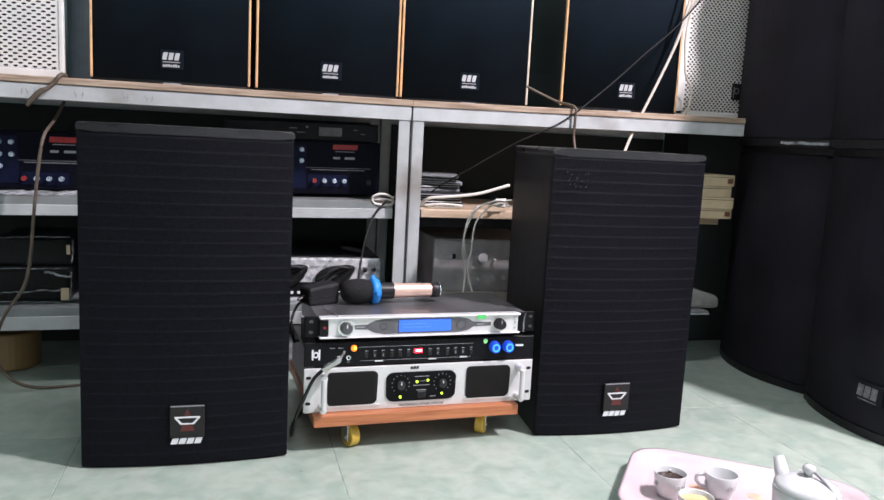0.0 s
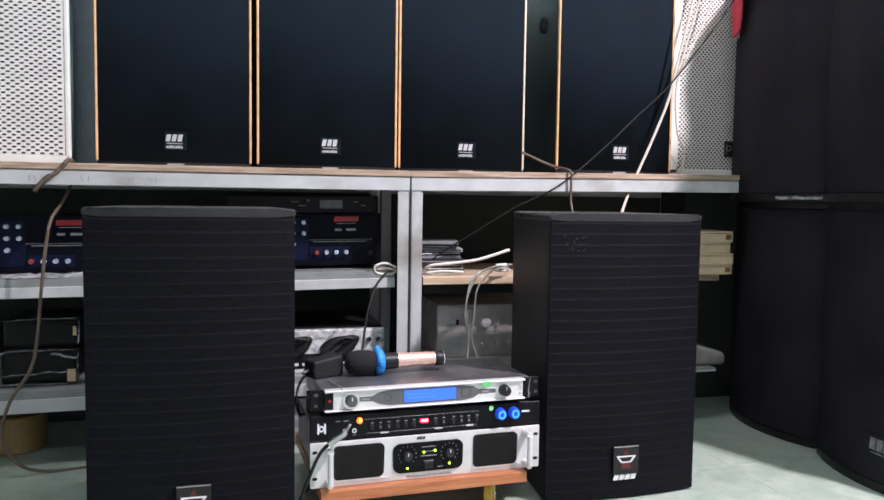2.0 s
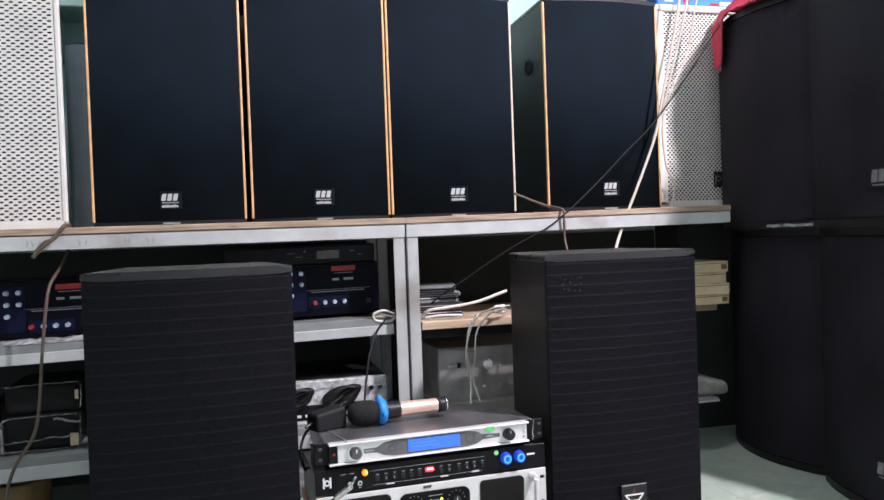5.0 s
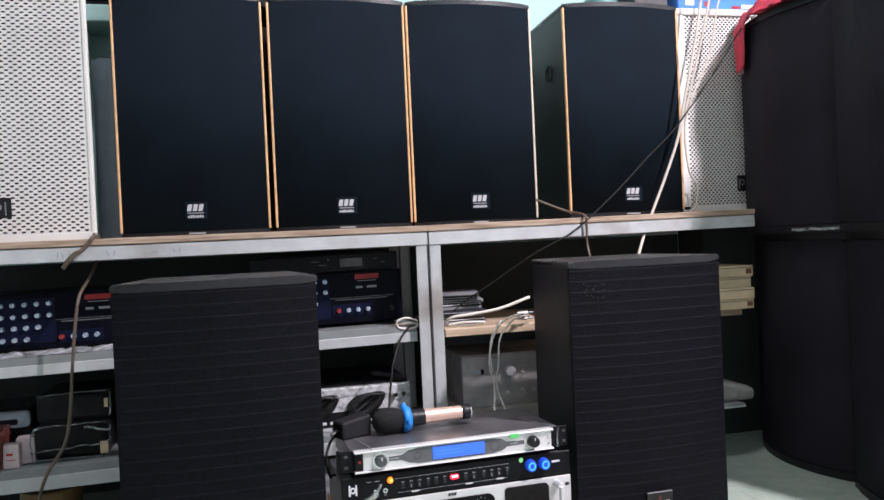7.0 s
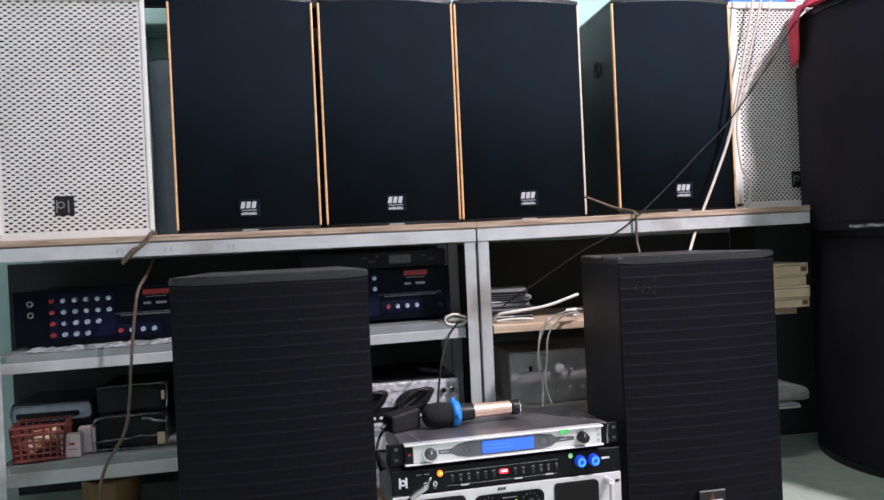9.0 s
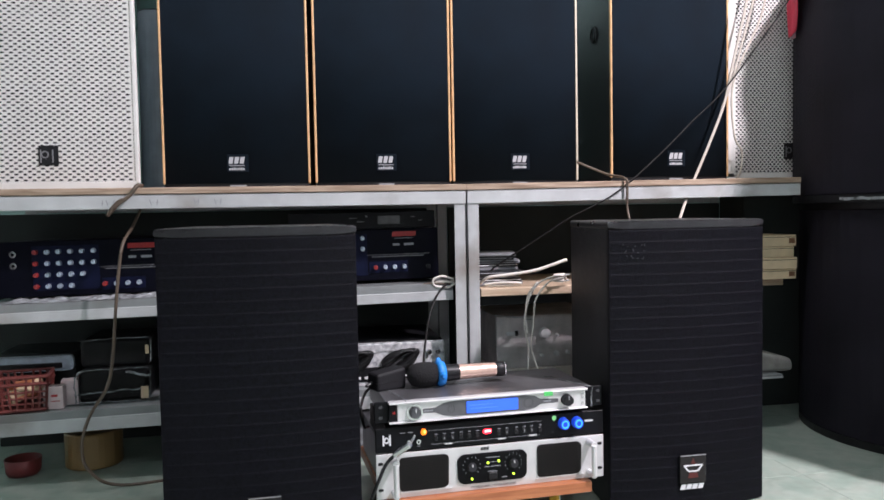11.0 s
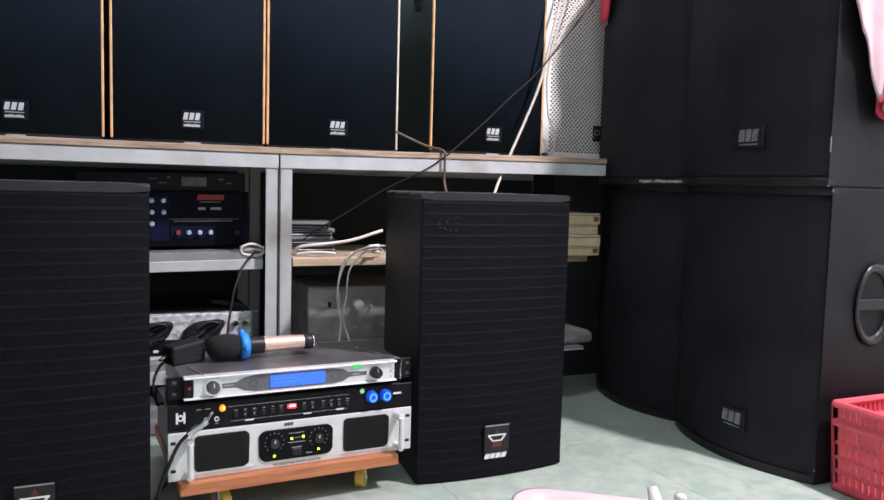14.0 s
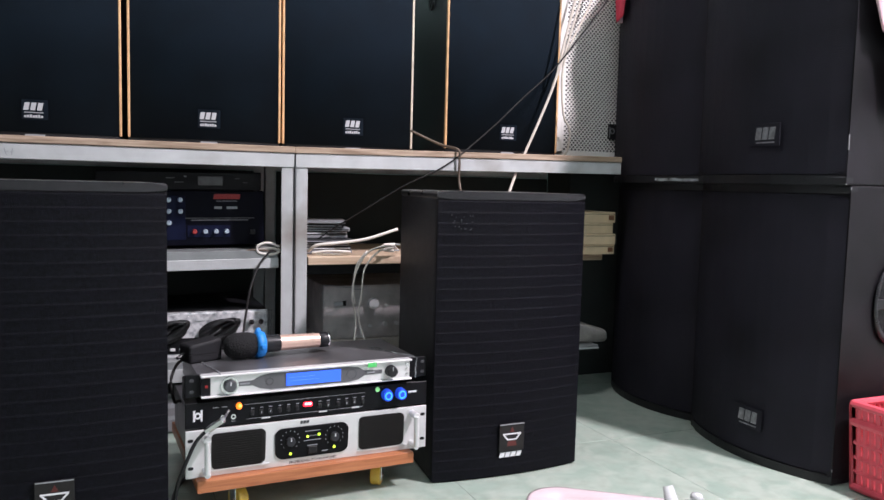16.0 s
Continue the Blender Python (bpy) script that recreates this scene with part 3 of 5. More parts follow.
# ---- subwoofer stack ----
def sub(cy, z, w, bulge, xf, label, hgt=0.642, mark=0.012, up=0.0, edge_marks=()):
    deep = 0.56
    ob = thing("stacked_subwoofer", pose(xf, cy, z, 0, 0, -90), label, "subwoofer", "stack of big black subwoofers")
    part("cabinet", prism(bowed(w, deep, w - 0.01, 0.012), 0.0, hgt + 0.0003, 0.004, 3), CABINET_WORN, ob, "scuffed black painted wooden box")
    b = prism(bowed(w - 0.006, 0.03, w - 0.006, bulge), 0.022, hgt - 0.020, 0.010, 3)
    part("front_grille", b, SUBCLOTH, ob, "bowed black foam covered grille", smooth=False)
    b = prism(bowed(w, 0.02, w, bulge + 0.004), 0.0, 0.020, 0.005, 2)
    part("bottom_rim", b, BLACKPLASTIC, ob)
    part("top_rim", prism(bowed(w, 0.02, w, bulge + 0.003), hgt - 0.018, hgt, 0.005, 2), BLACKPLASTIC, ob)
    yb = -bulge - 0.0025
    if mark is not None:
        p = part("name_plate", rbox(mark - 0.040, mark + 0.040, yb, yb + 0.003, up + 0.072, up + 0.122, 0.0008, 1), SUBCLOTH, ob, "black brand plate with grey marks")
        b = slant_bars(mark - 0.030, up + 0.086, 0.058, 0.027, yb - 0.0008, 3, 0.16, 0.12)
        part("brand_mark", rbox(mark - 0.026, mark + 0.026, yb - 0.0008, yb, up + 0.078, up + 0.081, 0, 1, b), SUBMARK, p)
    # recessed bar handle on the exposed side, and painted corner glints and scuffs
    hx = w / 2
    for z0, z1 in edge_marks:
        # Pale strips stand for a highlight on the corner and small scuffs
        part("edge_glint", rbox(hx - 0.0022, hx + 0.0004, -0.0006, 0.0022, z0, z1, 0.0006, 1), GREYPLASTIC, ob, "pale glint and scuff spots painted on the corner edge")
    bm = lathe([(0.062, -0.001), (0.066, 0.004), (0.060, 0.007), (0.052, 0.004), (0.048, -0.02), (0.0, -0.03)], 32, None, Matrix.Translation((hx, 0.146, 0.389)) @ Matrix.Rotation(radians(90), 4, "Y") @ Matrix.Diagonal((1.4, 0.9, 1, 1)))
    hd = part("side_handle", bm, LACQUER, ob, "oval recessed plastic handle", smooth=True)
    part("grip_bar", rbox(hx - 0.008, hx + 0.006, 0.092, 0.200, 0.376, 0.402, 0.004, 3), BLACKPLASTIC, hd)
    return ob


sub(1.388, 0.0, 0.44, 0.052, 1.512, "large black subwoofer with bowed front on the tiled floor", 0.642, 0.031, 0.005, ((0.632, 0.638), (0.030, 0.036)))
sub(1.388, 0.6425, 0.44, 0.052, 1.496, "large black subwoofer stacked on top of another one", 0.611, 0.050, 0.012, ((0.072, 0.104), (0.0, 0.003)))
sub(1.820, 0.0, 0.40, 0.050, 1.548, "large black subwoofer with rounded plinth beside the rack", 0.642, None)
sub(1.820, 0.6425, 0.40, 0.050, 1.524, "large black subwoofer stacked beside the rack", 0.611, None)

# ---- amplifier cart ----
BLUE_GLOW = glow("blue_lit_ring", (0.02, 0.16, 1.0), 3.0)
BLUE_KNOB = glow("blue_lit_knob", (0.01, 0.05, 0.45), 0.6)
LCD = glow("blue_display", (0.03, 0.12, 0.75), 0.75)
AMBER = glow("amber_lamp", (1.0, 0.20, 0.01), 1.35)
AMBER_CORE = glow("amber_lamp_core", (1.0, 0.52, 0.10), 1.9)
RED_LED = glow("red_lamp", (1.0, 0.03, 0.06), 2.2)
WHITE_LED = glow("pale_red_lamp", (1.0, 0.50, 0.52), 3.5)
GREEN_LED = glow("yellow_green_lamp", (0.6, 0.95, 0.05), 2.0)
STICKER = shader("green_sticker", (0.10, 0.62, 0.16), 0.6, vary=0.08, bump=0)
LENS = shader("dark_display_window", (0.005, 0.005, 0.006), 0.35, vary=0.2, bump=0, spec=0.12)
LOZENGE = shader("grey_panel_field", (0.13, 0.13, 0.14), 0.4, 0.3, vary=0.1)
ROSE = shader("rose_gold_metal", (0.72, 0.50, 0.41), 0.35, 0.5, vary=0.08, scale=60, bump=0.05)
FOAM = shader("black_foam", (0.006, 0.006, 0.007), 0.95, vary=0.4, bump=1.0, fine=300)
BLUEBAND = shader("bright_blue_rubber", (0.02, 0.24, 0.72), 0.5, vary=0.12)
RACK = pose(0.218, 1.45, 0.0, 0, 0, 3.0)
AZ = 0.0778


def at(x, y, z):
    return RACK @ Matrix.Translation((x, y, z))


def film_material():
    """Clear creased packing film: see-through with glints."""
    m = bpy.data.materials.new("clear_film")
    m.use_nodes = True
    nt = m.node_tree
    out = nt.nodes["Material Output"]
    nt.nodes.remove(nt.nodes["Principled BSDF"])
    tr = nt.nodes.new("ShaderNodeBsdfTransparent")
    gl = nt.nodes.new("ShaderNodeBsdfGlossy")
    gl.inputs["Roughness"].default_value = 0.06
    mix = nt.nodes.new("ShaderNodeMixShader")
    mix.inputs["Fac"].default_value = 0.010
    tc = nt.nodes.new("ShaderNodeTexCoord")
    n = nt.nodes.new("ShaderNodeTexNoise")
    n.inputs["Scale"].default_value, n.inputs["Detail"].default_value, n.inputs["Distortion"].default_value = 38, 5, 2.0
    bp = nt.nodes.new("ShaderNodeBump")
    bp.inputs["Strength"].default_value, bp.inputs["Distance"].default_value = 1.0, 0.006
    nt.links.new(tc.outputs["Object"], n.inputs["Vector"])
    nt.links.new(n.outputs["Fac"], bp.inputs["Height"])
    nt.links.new(bp.outputs["Normal"], gl.inputs["Normal"])
    nt.links.new(tr.outputs["BSDF"], mix.inputs[1])
    nt.links.new(gl.outputs["BSDF"], mix.inputs[2])
    nt.links.new(mix.outputs["Shader"], out.inputs["Surface"])
    return m


FILM = film_material()


def film_cover(parent, x0, x1, y0, y1, z0, z1, seed=1):
    """A loose creased film round a box."""
    rnd = random.Random(seed)
    b = bmesh.new()
    bmesh.ops.create_cube(b, size=1, matrix=Matrix.LocRotScale(((x0 + x1) / 2, (y0 + y1) / 2, (z0 + z1) / 2), None, (x1 - x0, y1 - y0, z1 - z0)))
    bmesh.ops.subdivide_edges(b, edges=b.edges[:], cuts=13, use_grid_fill=True)
    for p in b.verts:
        p.co += Vector((rnd.uniform(-0.004, 0.004), rnd.uniform(-0.006, 0.002), rnd.uniform(0.0, 0.006) if p.co.z > z0 + 0.001 else 0.0))
    return part("packing_film", b, FILM, parent, "creased clear packing film")


def film_glint(parent, a, c, seed=1, r=0.0009):
    """A pale rod for the glint on a folded edge of packing film between two points."""
    rnd = random.Random(seed)
    a, c = Vector(a), Vector(c)
    pts = [a.lerp(c, i / 14) + Vector([rnd.uniform(-0.0018, 0.0018) for _ in range(3)]) for i in range(15)]
    return part("film_glint", sweep(pts, r, 5, 3), GLINT, parent, "folded edge of clear film, pale to stand for its glint")


# Pale uneven base colour puts the glints of clear film into the material
GLINT = shader("film_glint_grey", (0.26, 0.28, 0.29), 0.15, vary=0.9, scale=60, bump=1.0, fine=150, spec=0.9)


cart = thing("wheeled_cart", at(0, 0, 0), "orange brown wooden board on four yellow casters", "cart")
part("board", rbox(0.018, 0.444, -0.022, 0.36, 0.0545, 0.0775, 0.002, 2), BOARD, cart, "orange brown varnished board")
for cx, cy, turn in ((0.098, 0.014, 20), (0.384, 0.030, -35), (0.098, 0.30, 10), (0.384, 0.30, 40)):
    m = Matrix.Translation((cx, cy, 0)) @ Matrix.Rotation(radians(turn), 4, "Z")
    bm = rod((-0.010, 0, 0.0228), (0.010, 0, 0.0228), 0.0228, None, 24, None, 0.003)
    bm.transform(m)
    wheel = part("caster", bm, YELLOW, cart, "yellow plastic caster wheel", smooth=False)
    bm = rbox(-0.0125, -0.0105, -0.010, 0.012, 0.012, 0.052, 0.001, 1)
    bm = rbox(0.0105, 0.0125, -0.010, 0.012, 0.012, 0.047, 0.001, 1, bm)
    bm = rbox(-0.018, 0.018, -0.018, 0.018, 0.0512, 0.0543, 0.001, 1, bm)
    bm = rod((-0.014, 0, 0.0195), (0.014, 0, 0.0195), 0.004, None, 10, bm)
    bm.transform(m)
    part("fork", bm, CHROME, wheel)


def knob(parent, x, y, z, r, h, material, mark=None, name="knob"):
    k = part(name, rod((x, y, z), (x, y - h, z), r, r * 0.88, 20, None, r * 0.12), material, parent)
    if mark:
        part("pointer", rbox(x - r * 0.08, x + r * 0.08, y - h - 0.0006, y - h + 0.0005, z + r * 0.2, z + r * 0.8, 0), mark, k)
    return k


def bars(parent, rows, y, material, name="printed_mark"):
    """Small printed marks: (x, z, width, height)."""
    ob = None
    for x, z, w, h in rows:
        ob = part(name, rbox(x - w / 2, x + w / 2, y - 0.0005, y, z - h / 2, z + h / 2, 0, 1), material, parent)
    return ob


# power amplifier, two units high
amp = thing("power_amplifier", at(0, 0, AZ) @ Matrix.Diagonal((0.992, 1, 1.01, 1)), "silver two unit power amplifier with black grilles on the cart", "amplifier")
part("chassis", rbox(0.022, 0.461, 0.004, 0.34, 0.0, 0.087, 0.0015, 1), DARKMETAL, amp)
panel = part("front_panel", rbox(0.0, 0.483, -0.003, 0.002, 0.0, 0.088, 0.0015, 2), SILVER, amp, "silver front panel with rounded cut-outs")


AIRBLACK = shader("brown_black_mesh", (0.006, 0.0048, 0.0048), 0.5, vary=0.3, bump=0.2, spec=0.3)


def window(poly, name):
    bm = plate(poly, -0.0055, 0.0022)
    w = part(name, bm, AIRBLACK, panel, "black slotted air grille")
    return w


for x0, x1 in ((0.046, 0.144), (0.334, 0.429)):
    inner = x0 > 0.2
    pts = round_rect(x0, x1, 0.013, 0.079, 0.008)
    cx = (x0 + x1) / 2
    bow = [(x + (0.006 * (1 - ((z - 0.048) / 0.031) ** 2) if ((x > cx) != inner) and not inner else 0) + (0.006 * (1 - ((z - 0.048) / 0.031) ** 2) if inner and x > cx else 0), z) for x, z in pts]
    w = window(bow, "air_grille")
    bm = None
    for i in range(14):
        z = 0.017 + i * 0.0043
        bm = rbox(x0 + 0.006, x1 - 0.006, -0.0064, -0.0056, z, z + 0.0016, 0, 1, bm)
    part("louvre", bm, AIRBLACK, w)
    bm = plate(round_rect(x0 - 0.003, x1 + 0.009, 0.0095, 0.0118, 0.001), -0.006, 0.003)
    part("grille_lip", bm, SILVER, panel)
pts = [(x + (0.007 if x > 0.25 else -0.007) * (1 - ((z - 0.046) / 0.036) ** 2), z) for x, z in round_rect(0.182, 0.318, 0.0145, 0.0735, 0.012)]
disp = part("meter_window", plate(pts, -0.0060, 0.0028), LENS, panel, "black curved meter window with lit dots")
bm = None
for kx in (0.206, 0.294):
    for i in range(11):
        a = radians(225 - 27 * i)
        px, pz = kx + 0.018 * math.cos(a), 0.050 + 0.018 * math.sin(a)
        bm = rbox(px - 0.0008, px + 0.0008, -0.0066, -0.006, pz - 0.0008, pz + 0.0008, 0, 1, bm)
    kb = knob(disp, kx, -0.006, 0.048, 0.0095, 0.008, HOLLOW, PRINT, "level_knob")
part("scale_dots", bm, PRINT_DIM, disp)
for px, pz in ((0.240, 0.0535), (0.263, 0.0555), (0.206, 0.024), (0.294, 0.027)):
    part("lit_dot", rod((px, -0.0075, pz), (px, -0.006, pz), 0.0024, None, 12), GREEN_LED, disp)
bars(disp, [(0.25, 0.064, 0.03, 0.0012), (0.25, 0.046, 0.034, 0.0012), (0.25, 0.036, 0.02, 0.0012), (0.275, 0.022, 0.012, 0.0015), (0.2515, 0.0545, 0.018, 0.0008)], -0.006, PRINT_DIM)
disp.location.x = -0.0125
part("power_rocker", rbox(0.241, 0.259, -0.0085, -0.006, 0.020, 0.034, 0.001, 1), BLACKPLASTIC, disp)
part("brand_mark", slant_bars(0.213, 0.0790, 0.018, 0.0056, -0.0038, 3), DARK_PRINT, panel)
lettering("panel_writing", "PROFESSIONAL POWER AMPLIFIER", 0.0062, Matrix.Translation((0.240, -0.0034, 0.0040)) @ FACE, DARK_PRINT, panel)
for x in (0.035, 0.449):
    bm = rod((x, -0.030, 0.013), (x, -0.030, 0.075), 0.0055, None, 14, None, 0.001)
    bm = rod((x, -0.003, 0.013), (x, -0.031, 0.013), 0.0062, None, 14, bm)
    bm = rod((x, -0.003, 0.075), (x, -0.031, 0.075), 0.0072, None, 14, bm, 0.001)
    part("rack_handle", bm, SILVER, amp, "silver bar handle")
for x in (0.009, 0.474):
    for z in (0.019, 0.070):
        part("rack_slot", plate(round_rect(x - 0.005, x + 0.005, z - 0.003, z + 0.003, 0.0028), -0.0036, 0.0008), BLACKPLASTIC, panel)

# black effects processor, one unit high
fx = thing("effects_processor", at(0, 0, AZ + 0.0925) @ Matrix.Diagonal((0.992, 1, 1.08, 1)), "black one unit effects processor with two blue lit knobs", "audio processor")
part("chassis", rbox(0.022, 0.461, 0.004, 0.21, 0.0, 0.0435, 0.001, 1), BLACKPANEL, fx)
fp = part("front_panel", rbox(0.0, 0.483, -0.002, 0.003, 0.0, 0.0435, 0.001, 1), BLACKPANEL, fx, "black panel with small white print")
bm = ring((0.096, -0.002, 0.0325), (0, -1, 0), 0.0045, 0.0075, 0.002)
part("lamp_ring", bm, BLACKPLASTIC, fp)
part("amber_lamp", rod((0.096, -0.002, 0.0325), (0.096, -0.009, 0.0325), 0.0062, 0.005, 16), AMBER, fp, "glowing amber knob")
part("amber_lamp", rod((0.0975, -0.009, 0.0335), (0.0975, -0.0096, 0.0335), 0.0026, None, 12), AMBER_CORE, fp)
part("red_lamp", rbox(0.219, 0.237, -0.006, -0.002, 0.019, 0.027, 0.003, 2), RED_LED, fp, "glowing red button")
part("red_lamp", rbox(0.222, 0.234, -0.0068, -0.006, 0.0225, 0.0255, 0, 1), WHITE_LED, fp)
for x in (0.392, 0.422):
    k = part("lit_knob", rod((x, -0.002, 0.0255), (x, -0.016, 0.0255), 0.0115, 0.0105, 24, None, 0.001), BLUE_KNOB, fp, "blue lit rotary knob")
    part("lit_ring", ring((x, -0.0162, 0.0255), (0, -1, 0), 0.0052, 0.0078, 0.001), BLUE_GLOW, k)
# Sticker is no lamp; weak emission is added to brighten it
part("round_sticker", rod((0.373, -0.002, 0.0365), (0.373, -0.0028, 0.0365), 0.0048, None, 18), glow("self_lit_green_dot", (0.3, 0.75, 0.3), 0.25), fp, "pale green round sticker with a faint added glow")
for i, x in enumerate((0.121, 0.138, 0.155, 0.173, 0.190, 0.207, 0.252, 0.269, 0.290, 0.307, 0.323, 0.341)):
    part("push_button", rbox(x - 0.0035, x + 0.0035, -0.0052, -0.002, 0.0135, 0.0225, 0.001, 1), BLACKPLASTIC, fp)
bars(fp, [(x, 0.0265, 0.006, 0.0012) for x in (0.121, 0.138, 0.155, 0.173, 0.190, 0.207, 0.252, 0.269, 0.290, 0.307, 0.323, 0.341)] + [(x, 0.018, 0.0016, 0.0035) for x in (0.138, 0.155, 0.269, 0.307, 0.323)] + [(0.225, 0.034, 0.24, 0.0005), (0.225, 0.0085, 0.23, 0.0005)], -0.0021 - 0.0032, PRINT_DIM)
bars(fp, [(0.147, 0.0065, 0.016, 0.0028), (0.259, 0.0065, 0.016, 0.0028), (0.326, 0.0075, 0.016, 0.0028), (0.450, 0.026, 0.018, 0.0035)], -0.0024, PRINT)
for x in (0.066, 0.086):
    part("jack_socket", ring((x, -0.002, 0.0145), (0, -1, 0), 0.0022, 0.0046, 0.002), CHROME, fp)
bars(fp, [(0.054, 0.033, 0.010, 0.0012), (0.070, 0.033, 0.010, 0.0012), (0.066, 0.0065, 0.006, 0.001), (0.086, 0.0065, 0.006, 0.001)], -0.0024, PRINT_DIM)
lg = part("brand_mark", rbox(0.014, 0.0175, -0.0028, -0.002, 0.012, 0.031, 0, 1, rbox(0.027, 0.0305, -0.0028, -0.002, 0.012, 0.031, 0, 1, ring((0.022, -0.002, 0.0215), (0, -1, 0), 0.003, 0.0058, 0.0008))), PRINT, fp)

# silver feedback unit, one unit high
fb = thing("signal_processor", at(0, 0.004, AZ + 0.1490) @ Matrix.Diagonal((0.992, 1, 0.955, 1)), "silver one unit signal processor with blue display in clear wrap", "audio processor")
part("chassis", rbox(0.022, 0.461, 0.004, 0.200, 0.0, 0.0435, 0.0012, 1), TOPMETAL, fb, "dusty grey steel lid")
for fx0, fy0 in ((0.05, 0.03), (0.43, 0.03), (0.05, 0.17), (0.43, 0.17)):
    part("rubber_foot", rod((fx0, fy0, -0.007), (fx0, fy0, 0.0), 0.008, None, 12), BLACKPLASTIC, fb)
film_glint(fb, (0.062, -0.012, 0.045), (0.030, 0.15, 0.046), 51, 0.0008)
film_glint(fb, (0.452, -0.014, 0.002), (0.454, -0.016, 0.045), 52, 0.0012)
film_glint(fb, (0.452, -0.012, 0.046), (0.40, 0.12, 0.046), 53, 0.0007)
part("rack_ear", rbox(0.0, 0.030, -0.001, 0.004, 0.0, 0.0435, 0.001, 1), BLACKPANEL, fb)
part("rack_ear", rbox(0.441, 0.483, -0.001, 0.004, 0.0, 0.0435, 0.001, 1), BLACKPANEL, fb)
part("end_block", rbox(0.0275, 0.0437, -0.0095, 0.004, 0.0036, 0.0394, 0.0005, 1), BLACKPANEL, fb)
sp = part("front_panel", rbox(0.0585, 0.456, -0.010, 0.004, 0.003, 0.0405, 0.001, 1), SILVER, fb, "brushed silver panel")
sp.location.x = -0.0145
part("panel_rail", rbox(0.0265, 0.4445, -0.016, 0.004, 0.0395, 0.0435, 0.001, 1), SILVER, fb, "bright upper rail")
part("panel_rail", rbox(0.0265, 0.4445, -0.016, 0.004, 0.0, 0.0035, 0.001, 1), SILVER, fb)
top = [(0.105, 0.0255), (0.140, 0.0265), (0.155, 0.034), (0.175, 0.0375), (0.330, 0.0375), (0.350, 0.034), (0.362, 0.0265), (0.400, 0.0255)]
poly = [(x, z) for x, z in top] + [(x, 0.043 - z) for x, z in reversed(top)]
field = part("panel_field", plate(poly, -0.0108, 0.001), LOZENGE, sp, "dark grey shaped field")
field.location.x = -0.005
part("display", rbox(0.2035, 0.3125, -0.0128, -0.0105, 0.0095, 0.0345, 0.0006, 1), LCD, field, "blue lit display")
bars(field, [(0.235, 0.026, 0.05, 0.0015), (0.24, 0.019, 0.058, 0.0015)], -0.0130, glow("display_print", (0.06, 0.17, 0.82), 0.8))
bars(field, [(0.126, 0.0215, 0.018, 0.003), (0.376, 0.0215, 0.016, 0.003)], -0.0112, PRINT_DIM)
part("round_key", ring((0.172, -0.0108, 0.0215), (0, -1, 0), 0.006, 0.0075, 0.0005), DARKMETAL, field)
part("round_key", ring((0.335, -0.0108, 0.0215), (0, -1, 0), 0.009, 0.0105, 0.0005), DARKMETAL, field)
part("knob_ring", ring((0.093, -0.010, 0.0205), (0, -1, 0), 0.0125, 0.0165, 0.003), CHROME, sp, "clear wrapped knob ring")
knob(sp, 0.093, -0.010, 0.0205, 0.0120, 0.014, DARKMETAL, PRINT)
knob(sp, 0.413, -0.010, 0.0215, 0.0125, 0.016, BLACKPLASTIC, PRINT_DIM)
part("sticker", rbox(0.362, 0.381, -0.0168, -0.016, 0.0375 - 0.004, 0.0430, 0, 1), STICKER, sp, "small green sticker")
for z in (0.012, 0.024, 0.033):
    part("screw", rod((0.449, -0.0105, z), (0.449, -0.012, z), 0.0028, None, 10), CHROME, sp)
part("power_mark", rbox(0.049, 0.054, -0.0102, -0.0093, 0.019, 0.024, 0, 1), RED_PRINT, sp)
for x in (0.012, 0.474):
    for z in (0.008, 0.030):
        part("rack_slot", plate(round_rect(x - 0.004, x + 0.004, z, z + 0.006, 0.0028), -0.0018, 0.0008), DARKMETAL, fb)


# microphones on top of the processor
MICZ = AZ + 0.1490 + 0.0416


def microphone(m, label, body, band=None):
    ob = thing("microphone", m, label, "microphone", "")
    part("head", lathe([(0.0, -0.036), (0.012, -0.035), (0.021, -0.028), (0.0255, -0.014), (0.0265, 0.004), (0.0245, 0.018), (0.0205, 0.027), (0.019, 0.032)], 28), FOAM, ob, "round black wire mesh head", smooth=True)
    part("collar", lathe([(0.019, 0.030), (0.020, 0.033), (0.020, 0.042), (0.018, 0.045)], 28), BLACKPLASTIC, ob, "", True)
    part("body_tube", lathe([(0.0175, 0.045), (0.0165, 0.05), (0.0145, 0.150), (0.0142, 0.158)], 28), body, ob, "tapered metal body", True)
    part("end_cap", lathe([(0.0145, 0.158), (0.0158, 0.160), (0.0158, 0.176), (0.013, 0.180), (0.0, 0.180)], 28), BLACKPLASTIC, ob, "", True)
    return ob


mic = microphone(at(0.123, 0.106, MICZ + 0.0265) @ pose(0, 0, 0, 0, 90, 6) @ pose(0, 0, 0, 4, 0, 0), "handheld microphone with rose gold body and blue band", ROSE)
part("display_window", lathe([(0.0178, 0.046), (0.0172, 0.070), (0.0170, 0.075)], 28), BLACKPLASTIC, mic, "black band with a display", True)
part("end_ring", lathe([(0.0160, 0.1765), (0.0160, 0.1800), (0.0138, 0.1806)], 28), CHROME, mic, "", True)
part("blue_band", lathe([(0.0200, 0.026), (0.0265, 0.028), (0.0275, 0.034), (0.0245, 0.043), (0.0200, 0.045)], 28), BLUEBAND, mic, "bright blue rubber anti-roll band", True)
